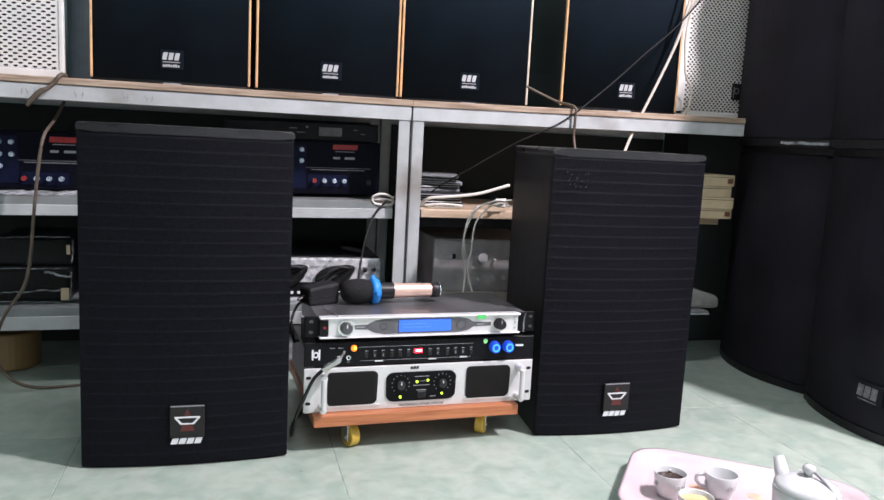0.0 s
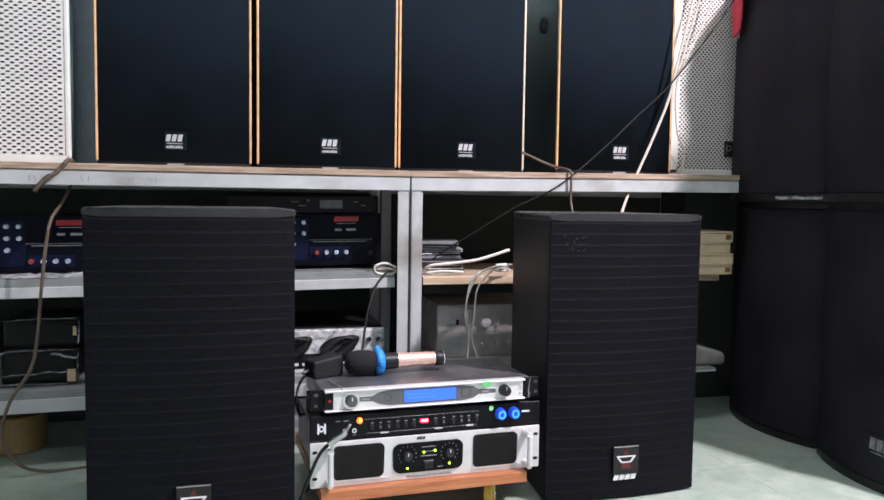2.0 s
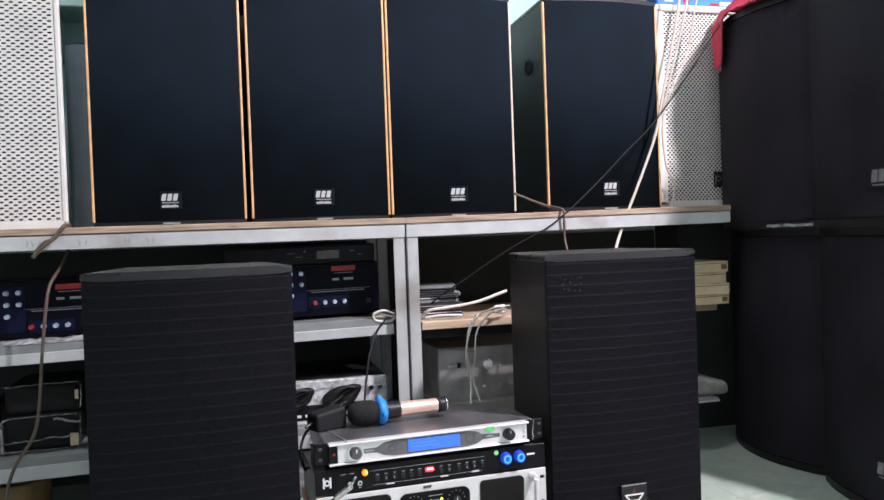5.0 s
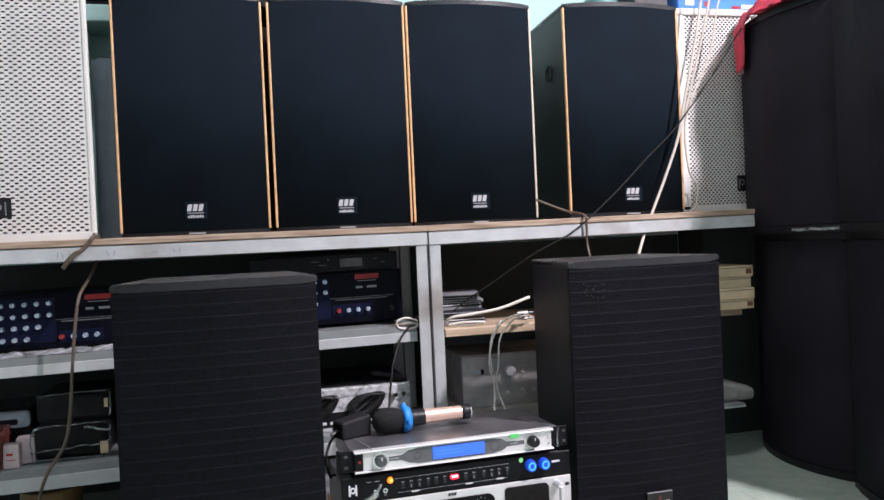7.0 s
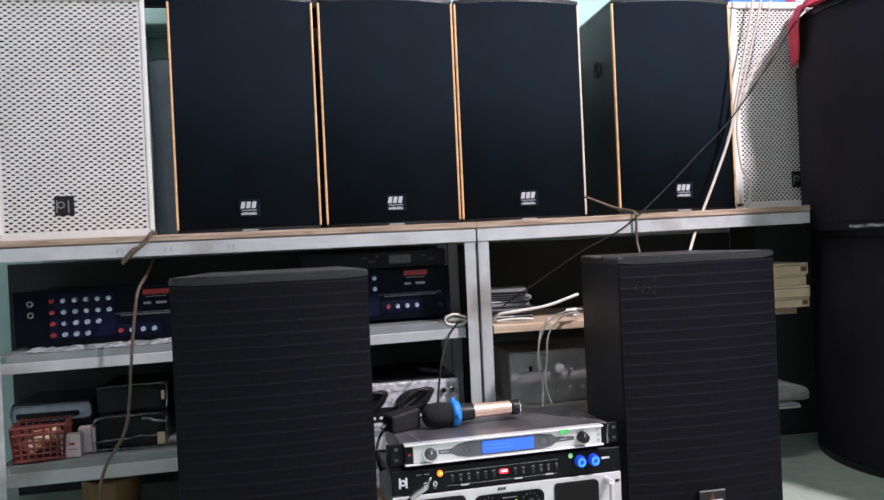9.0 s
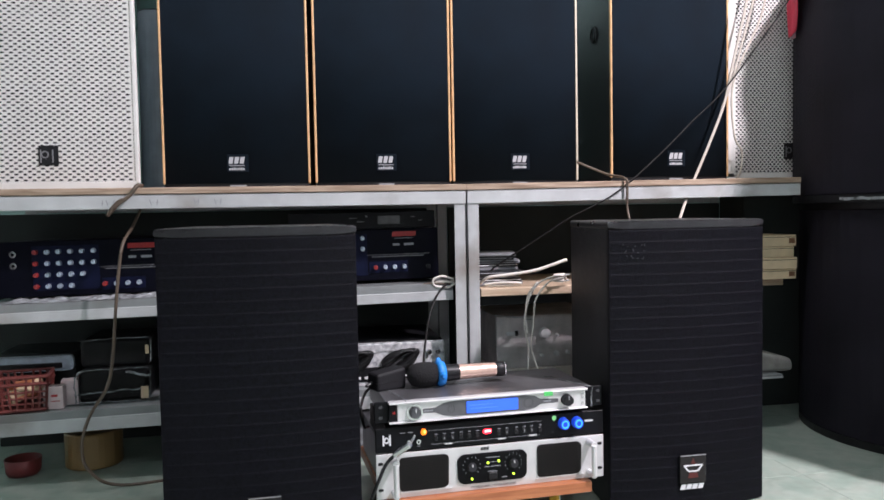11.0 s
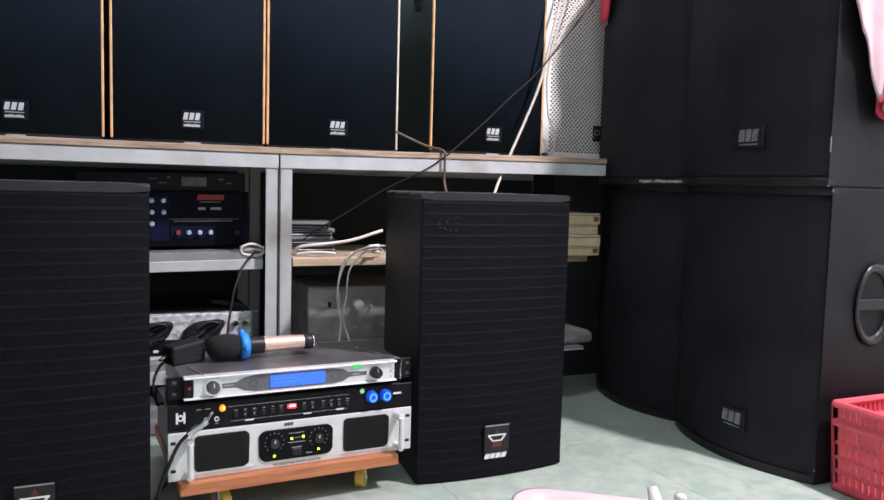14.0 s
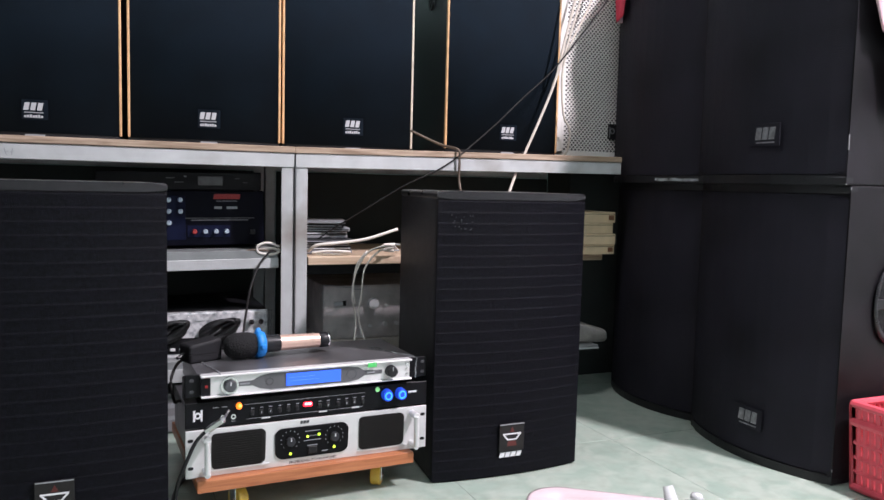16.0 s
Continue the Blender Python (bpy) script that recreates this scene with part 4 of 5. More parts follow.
for a in (30, 150, 270):
    ca, sa = math.cos(radians(a)), math.sin(radians(a))
    part("band_lobe", rod((0.021 * ca, 0.021 * sa, 0.0345), (0.034 * ca, 0.034 * sa, 0.0355), 0.0085, 0.0045, 12, None, 0.001), BLUEBAND, mic)
ad = thing("power_adapter", at(0.046, 0.118, MICZ) @ pose(0, 0, 0, 0, 0, 20), "dark grey plastic power adapter lying beside the microphone", "adapter")
bm = rbox(-0.036, 0.034, -0.022, 0.022, 0.0, 0.036, 0.006, 3)
for vert in bm.verts:
    vert.co.z += 0.12 * (vert.co.x + 0.036) * (1 if vert.co.z > 0.02 else 0)
part("case", bm, shader("charcoal_shell", (0.011, 0.011, 0.013), 0.6, vary=0.2, spec=0.3), ad, "", False)
part("strain_relief", rod((-0.036, 0, 0.016), (-0.052, -0.004, 0.012), 0.005, 0.003, 10), BLACKPLASTIC, ad)
part("seam", rbox(-0.0365, 0.0345, -0.0225, 0.0225, 0.017, 0.018, 0), BLACKPLASTIC, ad)

# plug and its lead
plug = thing("jack_plug", pose(0, 0, 0), "silver jack plug with a black lead", "plug")
P0, P1 = Vector((0.280, 1.405, 0.197)), Vector((0.252, 1.425, 0.172))
part("plug_body", rod(P0, P1, 0.0065, None, 14, None, 0.001), CHROME, plug, "bright metal barrel")
part("plug_tip", rod(P0, P0 + (P0 - P1).normalized() * 0.012 + Vector((0.004, 0.03, 0)), 0.003, None, 10), CHROME, plug)
part("lead", sweep([P1, (0.235, 1.43, 0.152), (0.218, 1.425, 0.118), (0.205, 1.44, 0.075), (0.200, 1.47, 0.025), (0.215, 1.60, 0.006), (0.30, 1.80, 0.006)], 0.0035), BLACKPLASTIC, plug, "black rubber lead", True)

# ---- gear on the rack shelves ----
NAVY = shader("dark_navy_panel", (0.0028, 0.0032, 0.0085), 0.5, vary=0.2, spec=0.08)
NAVY2 = shader("blue_knob_field", (0.0055, 0.008, 0.028), 0.5, vary=0.2, spec=0.10)
KNOB = shader("silver_blue_knob", (0.50, 0.58, 0.68), 0.35, 0.4, vary=0.1, bump=0)
REDKNOB = shader("red_knob", (0.34, 0.03, 0.03), 0.4, vary=0.1, bump=0)
WRAP = shader("crumpled_clear_wrap", (0.62, 0.65, 0.67), 0.12, vary=0.3, scale=50, bump=1.0, fine=60, spec=0.9)


def karaoke_amp(x0, z, label, kx=0.250, kz=0.0295, ks=0.0268, up=0.0):
    ob = thing("karaoke_amplifier", pose(x0, 2.02, z, 0, -0.7, 0), label, "amplifier", "karaoke amplifiers on the rack")
    part("case", rbox(0.004, 0.426, 0.006, 0.29, 0.008, 0.1385, 0.002, 1), BLACKPANEL, ob)
    f = part("front_panel", rbox(0.0, 0.43, 0.0, 0.006, 0.004, 0.1405, 0.002, 1), NAVY, ob, "navy black panel")
    part("knob_field", rbox(0.083, 0.238, -0.0012, 0.0, 0.018, 0.128, 0.0005, 1), NAVY2, f)
    part("knob_field", rbox(0.232 + 0.01, 0.345, -0.0012, 0.0, kz - 0.015, kz + 0.015, 0.0005, 1), NAVY2, f)
    for j, n in enumerate((5, 5, 4, 3)):
        z1 = 0.1135 + up - 0.0282 * j
        for i in range(n + 1):
            knob(f, 0.092 + 0.0268 * i, -0.001, z1, 0.0062, 0.012, REDKNOB if i == 0 else KNOB, DARK_PRINT)
    for i in range(4):
        knob(f, kx + ks * i, -0.001, kz, 0.0062 if ks > 0.02 else 0.0052, 0.012, REDKNOB if i == 0 else KNOB, DARK_PRINT)
    for i in range(6):
        part("brand_mark", slant_bars(0.305 + 0.0107 * i, 0.1155 + up, 0.0106, 0.013, -0.0008, 1, 0.02, 0.15), RED_PRINT, f)
    bars(f, [(0.337, 0.1105 + up, 0.05, 0.0015), (0.316, 0.094 + up, 0.018, 0.006), (0.350, 0.094 + up, 0.026, 0.006)], -0.0004, PRINT_DIM)
    bars(f, [(0.32, 0.072, 0.17, 0.0015), (0.32, 0.067, 0.14, 0.0025)], -0.0004, SUBMARK)
    for z1 in (0.1095, 0.0815):
        part("input_socket", ring((0.040, 0.0, z1), (0, -1, 0), 0.004, 0.008, 0.002), CHROME, f)
    part("power_button", rbox(0.395, 0.407, -0.004, 0.0, 0.030, 0.042, 0.001, 1), BLACKPLASTIC, f)
    for x in (0.03, 0.40):
        for y in (0.03, 0.25):
            part("rubber_foot", rod((x, y, 0.0), (x, y, 0.009), 0.011, None, 12), BLACKPLASTIC, ob)
    return ob


karaoke_amp(-0.640, 0.4405, "navy black karaoke amplifier with rows of silver knobs")
karaoke_amp(0.027, 0.4500, "navy black karaoke amplifier with red brand bars, half hidden", 0.259, 0.0390, 0.0256, 0.004)
rx = thing("radio_receiver", pose(0.06, 2.03, 0.5915, 0, -0.7, 0), "slim black receiver with a small grey display", "receiver")
part("case", rbox(0, 0.39, 0, 0.22, 0.0, 0.046, 0.002, 1), BLACKPANEL, rx)
part("display", rbox(0.235, 0.295, -0.001, 0.0, 0.012, 0.035, 0.0005, 1), shader("grey_display", (0.045, 0.05, 0.05), 0.2, bump=0), rx, "grey unlit display")
bars(rx, [(0.17, 0.03, 0.02, 0.002), (0.19, 0.02, 0.02, 0.002), (0.33, 0.03, 0.012, 0.002), (0.35, 0.02, 0.012, 0.002), (0.205, 0.034, 0.006, 0.004)], -0.0004, SUBMARK)
mt = thing("wrap_sheet", pose(0, 0, 0), "crumpled clear plastic wrap under the amplifier", "plastic wrap")
bm = bmesh.new()
random.seed(4)
rows = []
for i in range(40):
    x = -0.60 + 0.42 * i / 39
    rows.append([bm.verts.new((x, 1.935 + 0.03 * j + random.uniform(-0.004, 0.004), 0.4450 + 0.014 * (x + 0.07) + (0.006 if j else 0.002) * random.random())) for j in range(4)])
for a, c in zip(rows, rows[1:]):
    for j in range(3):
        bm.faces.new((a[j], c[j], c[j + 1], a[j + 1]))
part("crumpled_film", bm, WRAP, mt)

# silver mixer wrapped in film on the lower shelf, with coiled leads
MIXSILVER = shader("bright_silver_paint", (0.85, 0.85, 0.85), 0.45, 0.0, vary=0.06)
MIXGRAIN = shader("mottled_silver_film", (0.70, 0.73, 0.78), 0.3, 0.1, vary=0.45, scale=70, bump=0.8, fine=120, spec=0.8)
mx = thing("mixing_console", pose(0.053, 1.965, 0.1855), "silver mixing console wrapped in clear film", "mixer")
part("case", rbox(0, 0.405, 0.0, 0.30, 0.0, 0.112, 0.004, 2), MIXGRAIN, mx)
part("dark_lid", rbox(0.003, 0.402, 0.012, 0.298, 0.1122, 0.1145, 0.001, 1), BLACKPLASTIC, mx, "black top plate")
HOLLOW_BLACK = shader("black_rubber", (0.006, 0.006, 0.007), 0.5, vary=0.2, bump=0)
for x in (0.165, 0.285):
    part("coiled_lead", sweep([(x + 0.042 * math.cos(a * 0.9) * (1 + 0.12 * math.sin(a * 2.3)), -0.012 - 0.006 * math.sin(a * 1.7), 0.068 + 0.024 * math.sin(a * 0.9 + 0.3 + 0.02 * a)) for a in range(64)], 0.0056, 6, 6), HOLLOW_BLACK, mx, "bundle of black cable", True)
for x in (0.362, 0.385):
    part("mixer_knob", rod((x, -0.001, 0.085), (x, -0.014, 0.085), 0.008, 0.007, 14, None, 0.001), CHROME, mx)
part("shadow_slot", rbox(0.0, 0.36, -0.002, 0.0, 0.012, 0.050, 0.0006, 1), BLACKPLASTIC, mx, "black lower connector strip")
for i in range(9):
    part("slide_cap", rbox(0.17 + 0.021 * i, 0.182 + 0.021 * i, -0.006, -0.002, 0.020, 0.027, 0.001, 1), MIXSILVER, mx)
film_cover(mx, -0.004, 0.412, -0.026, 0.302, 0.0, 0.118, 9)
film_glint(mx, (-0.004, -0.022, 0.116), (0.412, -0.022, 0.116), 31)
film_glint(mx, (0.406, -0.020, 0.03), (0.410, -0.022, 0.116), 32)
bx = thing("effects_box", pose(0.05, 1.965, 0.0), "grey effects unit standing on the floor under the shelf", "audio unit")
part("case", rbox(0.0, 0.40, 0.0, 0.26, 0.004, 0.100, 0.003, 2), GREYPLASTIC, bx)
bars(bx, [(0.2, 0.07, 0.36, 0.012), (0.2, 0.04, 0.36, 0.010)], -0.0005, PRINT_DIM)

# preamplifier in film
pa = thing("preamplifier", pose(0.609, 2.00, 0.2035), "dark grey preamplifier wrapped in clear film", "amplifier")
GREYFACE = shader("brushed_dark_face", (0.66, 0.62, 0.61), 0.4, 0.1, vary=0.25, scale=20)
part("case", rbox(0, 0.30, 0.0, 0.26, 0.0, 0.145, 0.004, 2), GREYFACE, pa)
knob(pa, 0.136, -0.0005, 0.095, 0.016, 0.016, MIXSILVER)
for x, z, r in ((0.170, 0.037, 0.0075), (0.128, 0.034, 0.005), (0.203, 0.039, 0.006), (0.173, 0.088, 0.004)):
    knob(pa, x, -0.0005, z, r, 0.012, MIXSILVER)
part("rocker_switch", rbox(0.028, 0.052, -0.006, 0.0, 0.092, 0.102, 0.001, 1), PRINT, pa, "white rocker switch")
part("switch_frame", rbox(0.052, 0.062, -0.003, 0.0, 0.090, 0.104, 0.001, 1), BLACKPLASTIC, pa)
film_cover(pa, -0.008, 0.305, -0.020, 0.262, 0.0, 0.150, 7)
film_glint(pa, (-0.008, -0.018, 0.150), (0.10, -0.020, 0.136), 33, 0.0008)
film_glint(pa, (-0.006, -0.018, 0.150), (-0.004, -0.018, 0.06), 34, 0.0008)
st = thing("cream_box", pose(0.60, 1.985, 0.1575), "flat cream cardboard box under the preamplifier", "box")
part("carton", rbox(0, 0.38, 0, 0.28, 0, 0.0455, 0.002, 2), shader("cream_card", (0.78, 0.72, 0.66), 0.7, vary=0.1), st)

# stack of discs and papers
random.seed(11)
for i in range(9):
    z = 0.4365 + i * 0.0098
    ob = thing("disc_case", pose(0.605 + random.uniform(-0.012, 0.012), 2.03 + random.uniform(-0.01, 0.02), z, 0, 0, random.uniform(-12, 12)), "clear grey flat disc case in a stack", "disc case", "stack of disc cases")
    part("case", rbox(-0.07, 0.07, -0.06, 0.065, 0.0, 0.0092, 0.001, 1), (GREYPLASTIC, BLACKPLASTIC, PRINT_DIM, HOLLOW)[i % 4], ob)
    part("sleeve", rbox(-0.066, 0.066, -0.0615, -0.06, 0.003, 0.0055, 0, 1), (PRINT_DIM, PRINT, HOLLOW, PRINT_DIM)[i % 4], ob)

# cream boxes on the timber shelf
CARD = shader("cream_box_card", (0.68, 0.54, 0.35), 0.7, vary=0.12, scale=20, stain=0.2)
random.seed(5)
for i, (z, hh) in enumerate(((0.4285, 0.0285), (0.4575, 0.0320), (0.4900, 0.0315), (0.5220, 0.0320))):
    ob = thing("small_box", pose(1.364 + (0.004, 0.003, -0.002, 0.001)[i], 1.935, z, 0, 0, (2, -1, 3, 0)[i]), "cream cardboard box with a brown label in a stack", "box", "stack of cream boxes")
    part("carton", rbox(0, 0.112, 0, 0.17, 0, hh, 0.0015, 1), CARD, ob)
    part("lid_line", rbox(-0.0006, 0.1126, -0.0008, 0.0, hh * 0.78, hh * 0.82, 0, 1), HOLLOW, ob)
    if i in (0, 3):
        part("paper_label", rbox(0.088, 0.106, -0.001, 0.0, hh * 0.25, hh * 0.7, 0, 1), shader("brown_label", (0.22, 0.10, 0.05), 0.6), ob, "small brown label")
pk = thing("soft_packet", pose(1.30, 1.955, 0.1575), "grey white plastic packet lying on the lower shelf", "packet")
bm = rbox(0, 0.185, 0, 0.25, 0, 0.076, 0.014, 4)
for v in bm.verts:
    if v.co.z > 0.03:
        v.co.z -= 0.040 * max(0.0, (v.co.x - 0.10) / 0.085) - 0.003 * math.sin(v.co.x * 95 + v.co.y * 60)
part("bag", bm, shader("grey_white_film", (0.32, 0.31, 0.29), 0.35, vary=0.2, scale=30, bump=0.8, fine=60), pk, smooth=True)

# lower shelf at the left end of the rack
SZ = 0.1785
REDMESH = shader("red_plastic", (0.15, 0.035, 0.03), 0.4, vary=0.12, scale=40)


def mesh_basket(m, w, d, h, nx, nz, label, mat, name="plastic_basket", flare=0.012):
    """Slotted basket: rim, base and a lattice of bars on all sides."""
    ob = thing(name, m, label, "basket")

    def pt(u, v, z):
        k = flare * z / h
        return Vector((u + (k if u > 0 else -k), v + (k if v > 0 else -k), z))
    part("base", rbox(-w / 2, w / 2, -d / 2, d / 2, 0.0, 0.006, 0.002, 1), mat, ob)
    rim = [pt(-w / 2, -d / 2, h), pt(w / 2, -d / 2, h), pt(w / 2, d / 2, h), pt(-w / 2, d / 2, h)]
    for name2, zc, rr in (("rim", h, 0.045 * h), ("lower_band", 0.06 * h, 0.05 * h), ("quarter_band", h * 0.24, 0.03 * h), ("quarter_band", h * 0.40, 0.03 * h), ("middle_band", h * 0.57, 0.03 * h), ("upper_band", h * 0.80, 0.055 * h)):
        bm = None
        cs = [pt(-w / 2, -d / 2, zc), pt(w / 2, -d / 2, zc), pt(w / 2, d / 2, zc), pt(-w / 2, d / 2, zc)]
        for a, c in zip(cs, cs[1:] + cs[:1]):
            bm = rod(a, c, rr, None, 8, bm)
        part(name2, bm, mat, ob)
    sides = [((-w / 2, -d / 2), (w / 2, -d / 2), nx), ((w / 2, -d / 2), (w / 2, d / 2), nz), ((w / 2, d / 2), (-w / 2, d / 2), nx), ((-w / 2, d / 2), (-w / 2, -d / 2), nz)]
    for a, c, n in sides:
        bm = None
        for i in range(n + 1):
            u, v = a[0] + (c[0] - a[0]) * i / n, a[1] + (c[1] - a[1]) * i / n
            bm = rod(pt(u, v, 0.004), pt(u, v, h), (0.0053 if h > 0.1 else 0.0028) if 0 < i < n else 0.04 * h, None, 6, bm)
        part("slat_panel", bm, mat, ob)
    return ob


bk = mesh_basket(pose(-0.577, 1.985, SZ, 0, 0, 8), 0.105, 0.09, 0.084, 7, 6, "small red wire basket full of coiled wire", REDMESH, "wire_basket", 0.006)
part("coiled_wire", sweep([(0.03 * math.cos(a), 0.026 * math.sin(a * 1.1), 0.022 + 0.0022 * a) for a in range(22)], 0.004, 6, 6), shader("copper_wire", (0.45, 0.17, 0.08), 0.4, 0.3), bk, "tangle of copper brown wire", True)
part("paper_roll", rod((-0.03, -0.02, 0.03), (0.035, 0.02, 0.055), 0.018, None, 16), CARD, bk)
PINKBOX = shader("pink_white_card", (0.60, 0.50, 0.50), 0.6, vary=0.12)
c1 = thing("small_carton", pose(-0.5155, 1.955, SZ), "small pinkish white printed carton", "box")
part("carton", rbox(-0.012, 0.033, 0, 0.03, 0, 0.055, 0.001, 1), PINKBOX, c1)
bars(c1, [(0.014, 0.033, 0.014, 0.006), (0.016, 0.02, 0.02, 0.002)], -0.0004, RED_PRINT)
c2 = thing("small_carton", pose(-0.497, 1.990, SZ, 0, 0, 8), "plain pale carton behind a smaller one", "box")
part("carton", rbox(0, 0.040, 0, 0.04, 0, 0.060, 0.001, 1), PINKBOX, c2)
kb = thing("grey_console", pose(-0.680, 2.08, SZ), "grey and black rounded console unit behind the basket", "audio unit")
part("case", rbox(0, 0.197, 0, 0.18, 0.0, 0.118, 0.010, 3), BLACKPLASTIC, kb)
part("grey_front", rbox(0.003, 0.194, -0.003, 0.002, 0.072, 0.112, 0.012, 3), shader("pale_blue_grey", (0.40, 0.45, 0.52), 0.4), kb, "pale blue grey front strip")
part("slot", rbox(0.015, 0.165, -0.005, -0.002, 0.078, 0.092, 0.003, 2), BLACKPLASTIC, kb)
for z, y, hh, lower, lab in ((SZ + 0.002, 1.985, 0.082, True, "black boxed unit in shiny clear film"), (SZ + 0.0855, 2.01, 0.070, False, "black boxed unit in film stacked on another")):
    ob = thing("wrapped_unit", pose(-0.456, y, z), lab, "audio unit", "film wrapped black units")
    part("case", rbox(0, 0.166, 0, 0.20, 0, hh, 0.012, 3), LENS, ob)
    film_cover(ob, -0.006, 0.173, -0.007, 0.205, 0.0005, hh + 0.003, int(hh * 1000))
    film_glint(ob, (0.006, -0.012, hh + 0.001), (0.164, -0.012, hh + 0.004), int(hh * 700))
    film_glint(ob, (0.169, -0.012, 0.01), (0.172, -0.012, hh - 0.006), int(hh * 900), 0.001)
    if lower:
        film_glint(ob, (-0.004, -0.014, hh - 0.016), (0.010, -0.012, hh), 76, 0.0018)
        film_glint(ob, (-0.004, -0.014, 0.026), (0.150, -0.014, 0.034), 77, 0.0014)
        film_glint(ob, (0.0, -0.012, 0.006), (0.16, -0.012, 0.003), 78)
        film_glint(ob, (0.115, -0.013, hh - 0.004), (0.170, -0.013, hh - 0.018), 79, 0.0026)
        film_glint(ob, (-0.003, -0.012, 0.005), (-0.004, -0.012, hh - 0.012), 80, 0.0016)
        part("white_tag", rbox(0.146, 0.164, -0.0015, 0.0, 0.006, 0.036, 0, 1), CARD, ob, "white paper tag")
    else:
        part("white_tag", rbox(0.155, 0.163, -0.0015, 0.0, 0.030, 0.052, 0, 1), CARD, ob, "white paper tag")
tp = thing("tape_roll", pose(-0.450, 2.09, 0.0), "roll of yellow brown tape on the floor", "tape roll")
part("tape", lathe([(0.040, 0.002), (0.068, 0.002), (0.070, 0.006), (0.070, 0.088), (0.068, 0.092), (0.040, 0.092), (0.040, 0.002)], 32), shader("brown_tape", (0.24, 0.15, 0.06), 0.35, vary=0.15, scale=8), tp)

rr_ = thing("red_dish", pose(-0.605, 2.04, 0.0), "small dull red round dish on the floor", "dish")
part("bowl", lathe([(0.0, 0.001), (0.034, 0.001), (0.040, 0.010), (0.043, 0.042), (0.041, 0.043), (0.037, 0.012), (0.0, 0.006)], 28), shader("dull_red_plastic", (0.17, 0.03, 0.03), 0.45, vary=0.25, scale=30), rr_, "", True)

# torn foil tape on the far lower subwoofer
ft = thing("foil_tape", pose(0, 0, 0), "torn strip of shiny foil tape between two subwoofers", "tape")
bm = bmesh.new()
random.seed(21)
strip = []
for i in range(16):
    y = 1.628 + 0.125 * i / 15
    xf = 1.524 - 0.054 * (1 - ((y - 1.82) / 0.2) ** 2) - 0.004
    strip.append([bm.verts.new((xf - random.uniform(0.0, 0.0012), y, 0.6500 + 0.0007 * math.sin(i * 0.9) + 0.0034 * (k - 0.5) + random.uniform(-0.0012, 0.0012))) for k in range(3)])
for a, c in zip(strip, strip[1:]):
    for k in range(2):
        bm.faces.new((a[k], c[k], c[k + 1], a[k + 1]))
part("foil", bm, GLINT, ft)

# ---- things above the loudspeaker row ----
ROWTOP = TOP + 0.612
bb = thing("leaning_board", pose(0.03, 2.43, TOP), "dark brown board standing behind the loudspeakers", "board")
part("panel", rbox(0, 0.34, 0, 0.014, 0, 0.66, 0.002, 1), shader("dark_brown_board", (0.03, 0.016, 0.011), 0.6, vary=0.3, scale=12), bb)
dk = thing("black_case", pose(-0.20, 2.12, ROWTOP), "long black case lying across two loudspeakers", "case")
part("shell", rbox(0, 0.575, 0, 0.19, 0.0, 0.17, 0.006, 2), CABINET, dk)
part("rubber_pad", rbox(0.03, 0.54, 0.02, 0.17, 0.0, 0.001, 0), BLACKPLASTIC, dk)
ledge = thing("wall_ledge", pose(-1.3, 2.30, 0), "pale teal painted ledge fixed to the wall", "wall shelf")
part("ledge_board", rbox(0, 1.10, 0.0, 0.159, 1.325, 1.372, 0.003, 1), WALL, ledge)
for x in (0.15, 0.90):
    part("bracket", rbox(x, x + 0.03, 0.04, 0.159, 1.20, 1.324, 0.003, 1), WALL, ledge)
db = thing("dark_loudspeaker", pose(-0.95, 2.31, 1.3725), "dark loudspeaker box lying on the wall ledge", "loudspeaker")
part("cabinet", rbox(0, 0.70, 0, 0.14, 0, 0.24, 0.006, 2), CABINET, db)
part("front_cloth", rbox(0.01, 0.69, -0.006, 0.0, 0.01, 0.23, 0.003, 1), CLOTH, db)
rl = thing("plastic_roll", pose(-0.285, 2.24, TOP), "blue grey rolled plastic sheet standing between loudspeakers", "sheet roll")
GREYBLUE = shader("blue_grey_sheet", (0.27, 0.35, 0.40), 0.4, vary=0.12, scale=20)
part("roll", rod((0, 0, 0), (0, 0, 0.49), 0.048, 0.046, 28), GREYBLUE, rl, "", False)
part("roll_core", ring((0, 0, 0.49), (0, 0, 1), 0.02, 0.045, 0.003), HOLLOW, rl)
gb = thing("grey_box", pose(1.225, 2.10, ROWTOP), "dark grey box on top of a loudspeaker", "box")
part("shell", rbox(0, 0.11, 0, 0.16, 0, 0.13, 0.003, 1), shader("charcoal_plastic", (0.06, 0.062, 0.065), 0.5), gb)
part("lid_seam", rbox(-0.001, 0.111, -0.001, 0.161, 0.088, 0.091, 0), BLACKPLASTIC, gb)
tb = thing("teal_bag", pose(1.13, 2.16, ROWTOP), "dusty teal plastic bag beside a grey box", "bag")
bm = rbox(0, 0.085, 0, 0.12, 0, 0.10, 0.03, 3)
for v in bm.verts:
    v.co += Vector((0.008 * math.sin(v.co.z * 70), 0, 0.008 * math.sin(v.co.x * 90)))
part("bag", bm, shader("teal_film", (0.16, 0.33, 0.33), 0.5, vary=0.25, scale=20, bump=0.5, fine=60), tb, "", True)
bp = thing("blue_package", pose(1.37, 2.10, ROWTOP), "blue and white printed package on the white loudspeaker", "package")
part("carton", rbox(0, 0.30, 0, 0.18, 0, 0.14, 0.003, 1), shader("blue_print_card", (0.05, 0.20, 0.62), 0.4, vary=0.2, scale=10), bp)
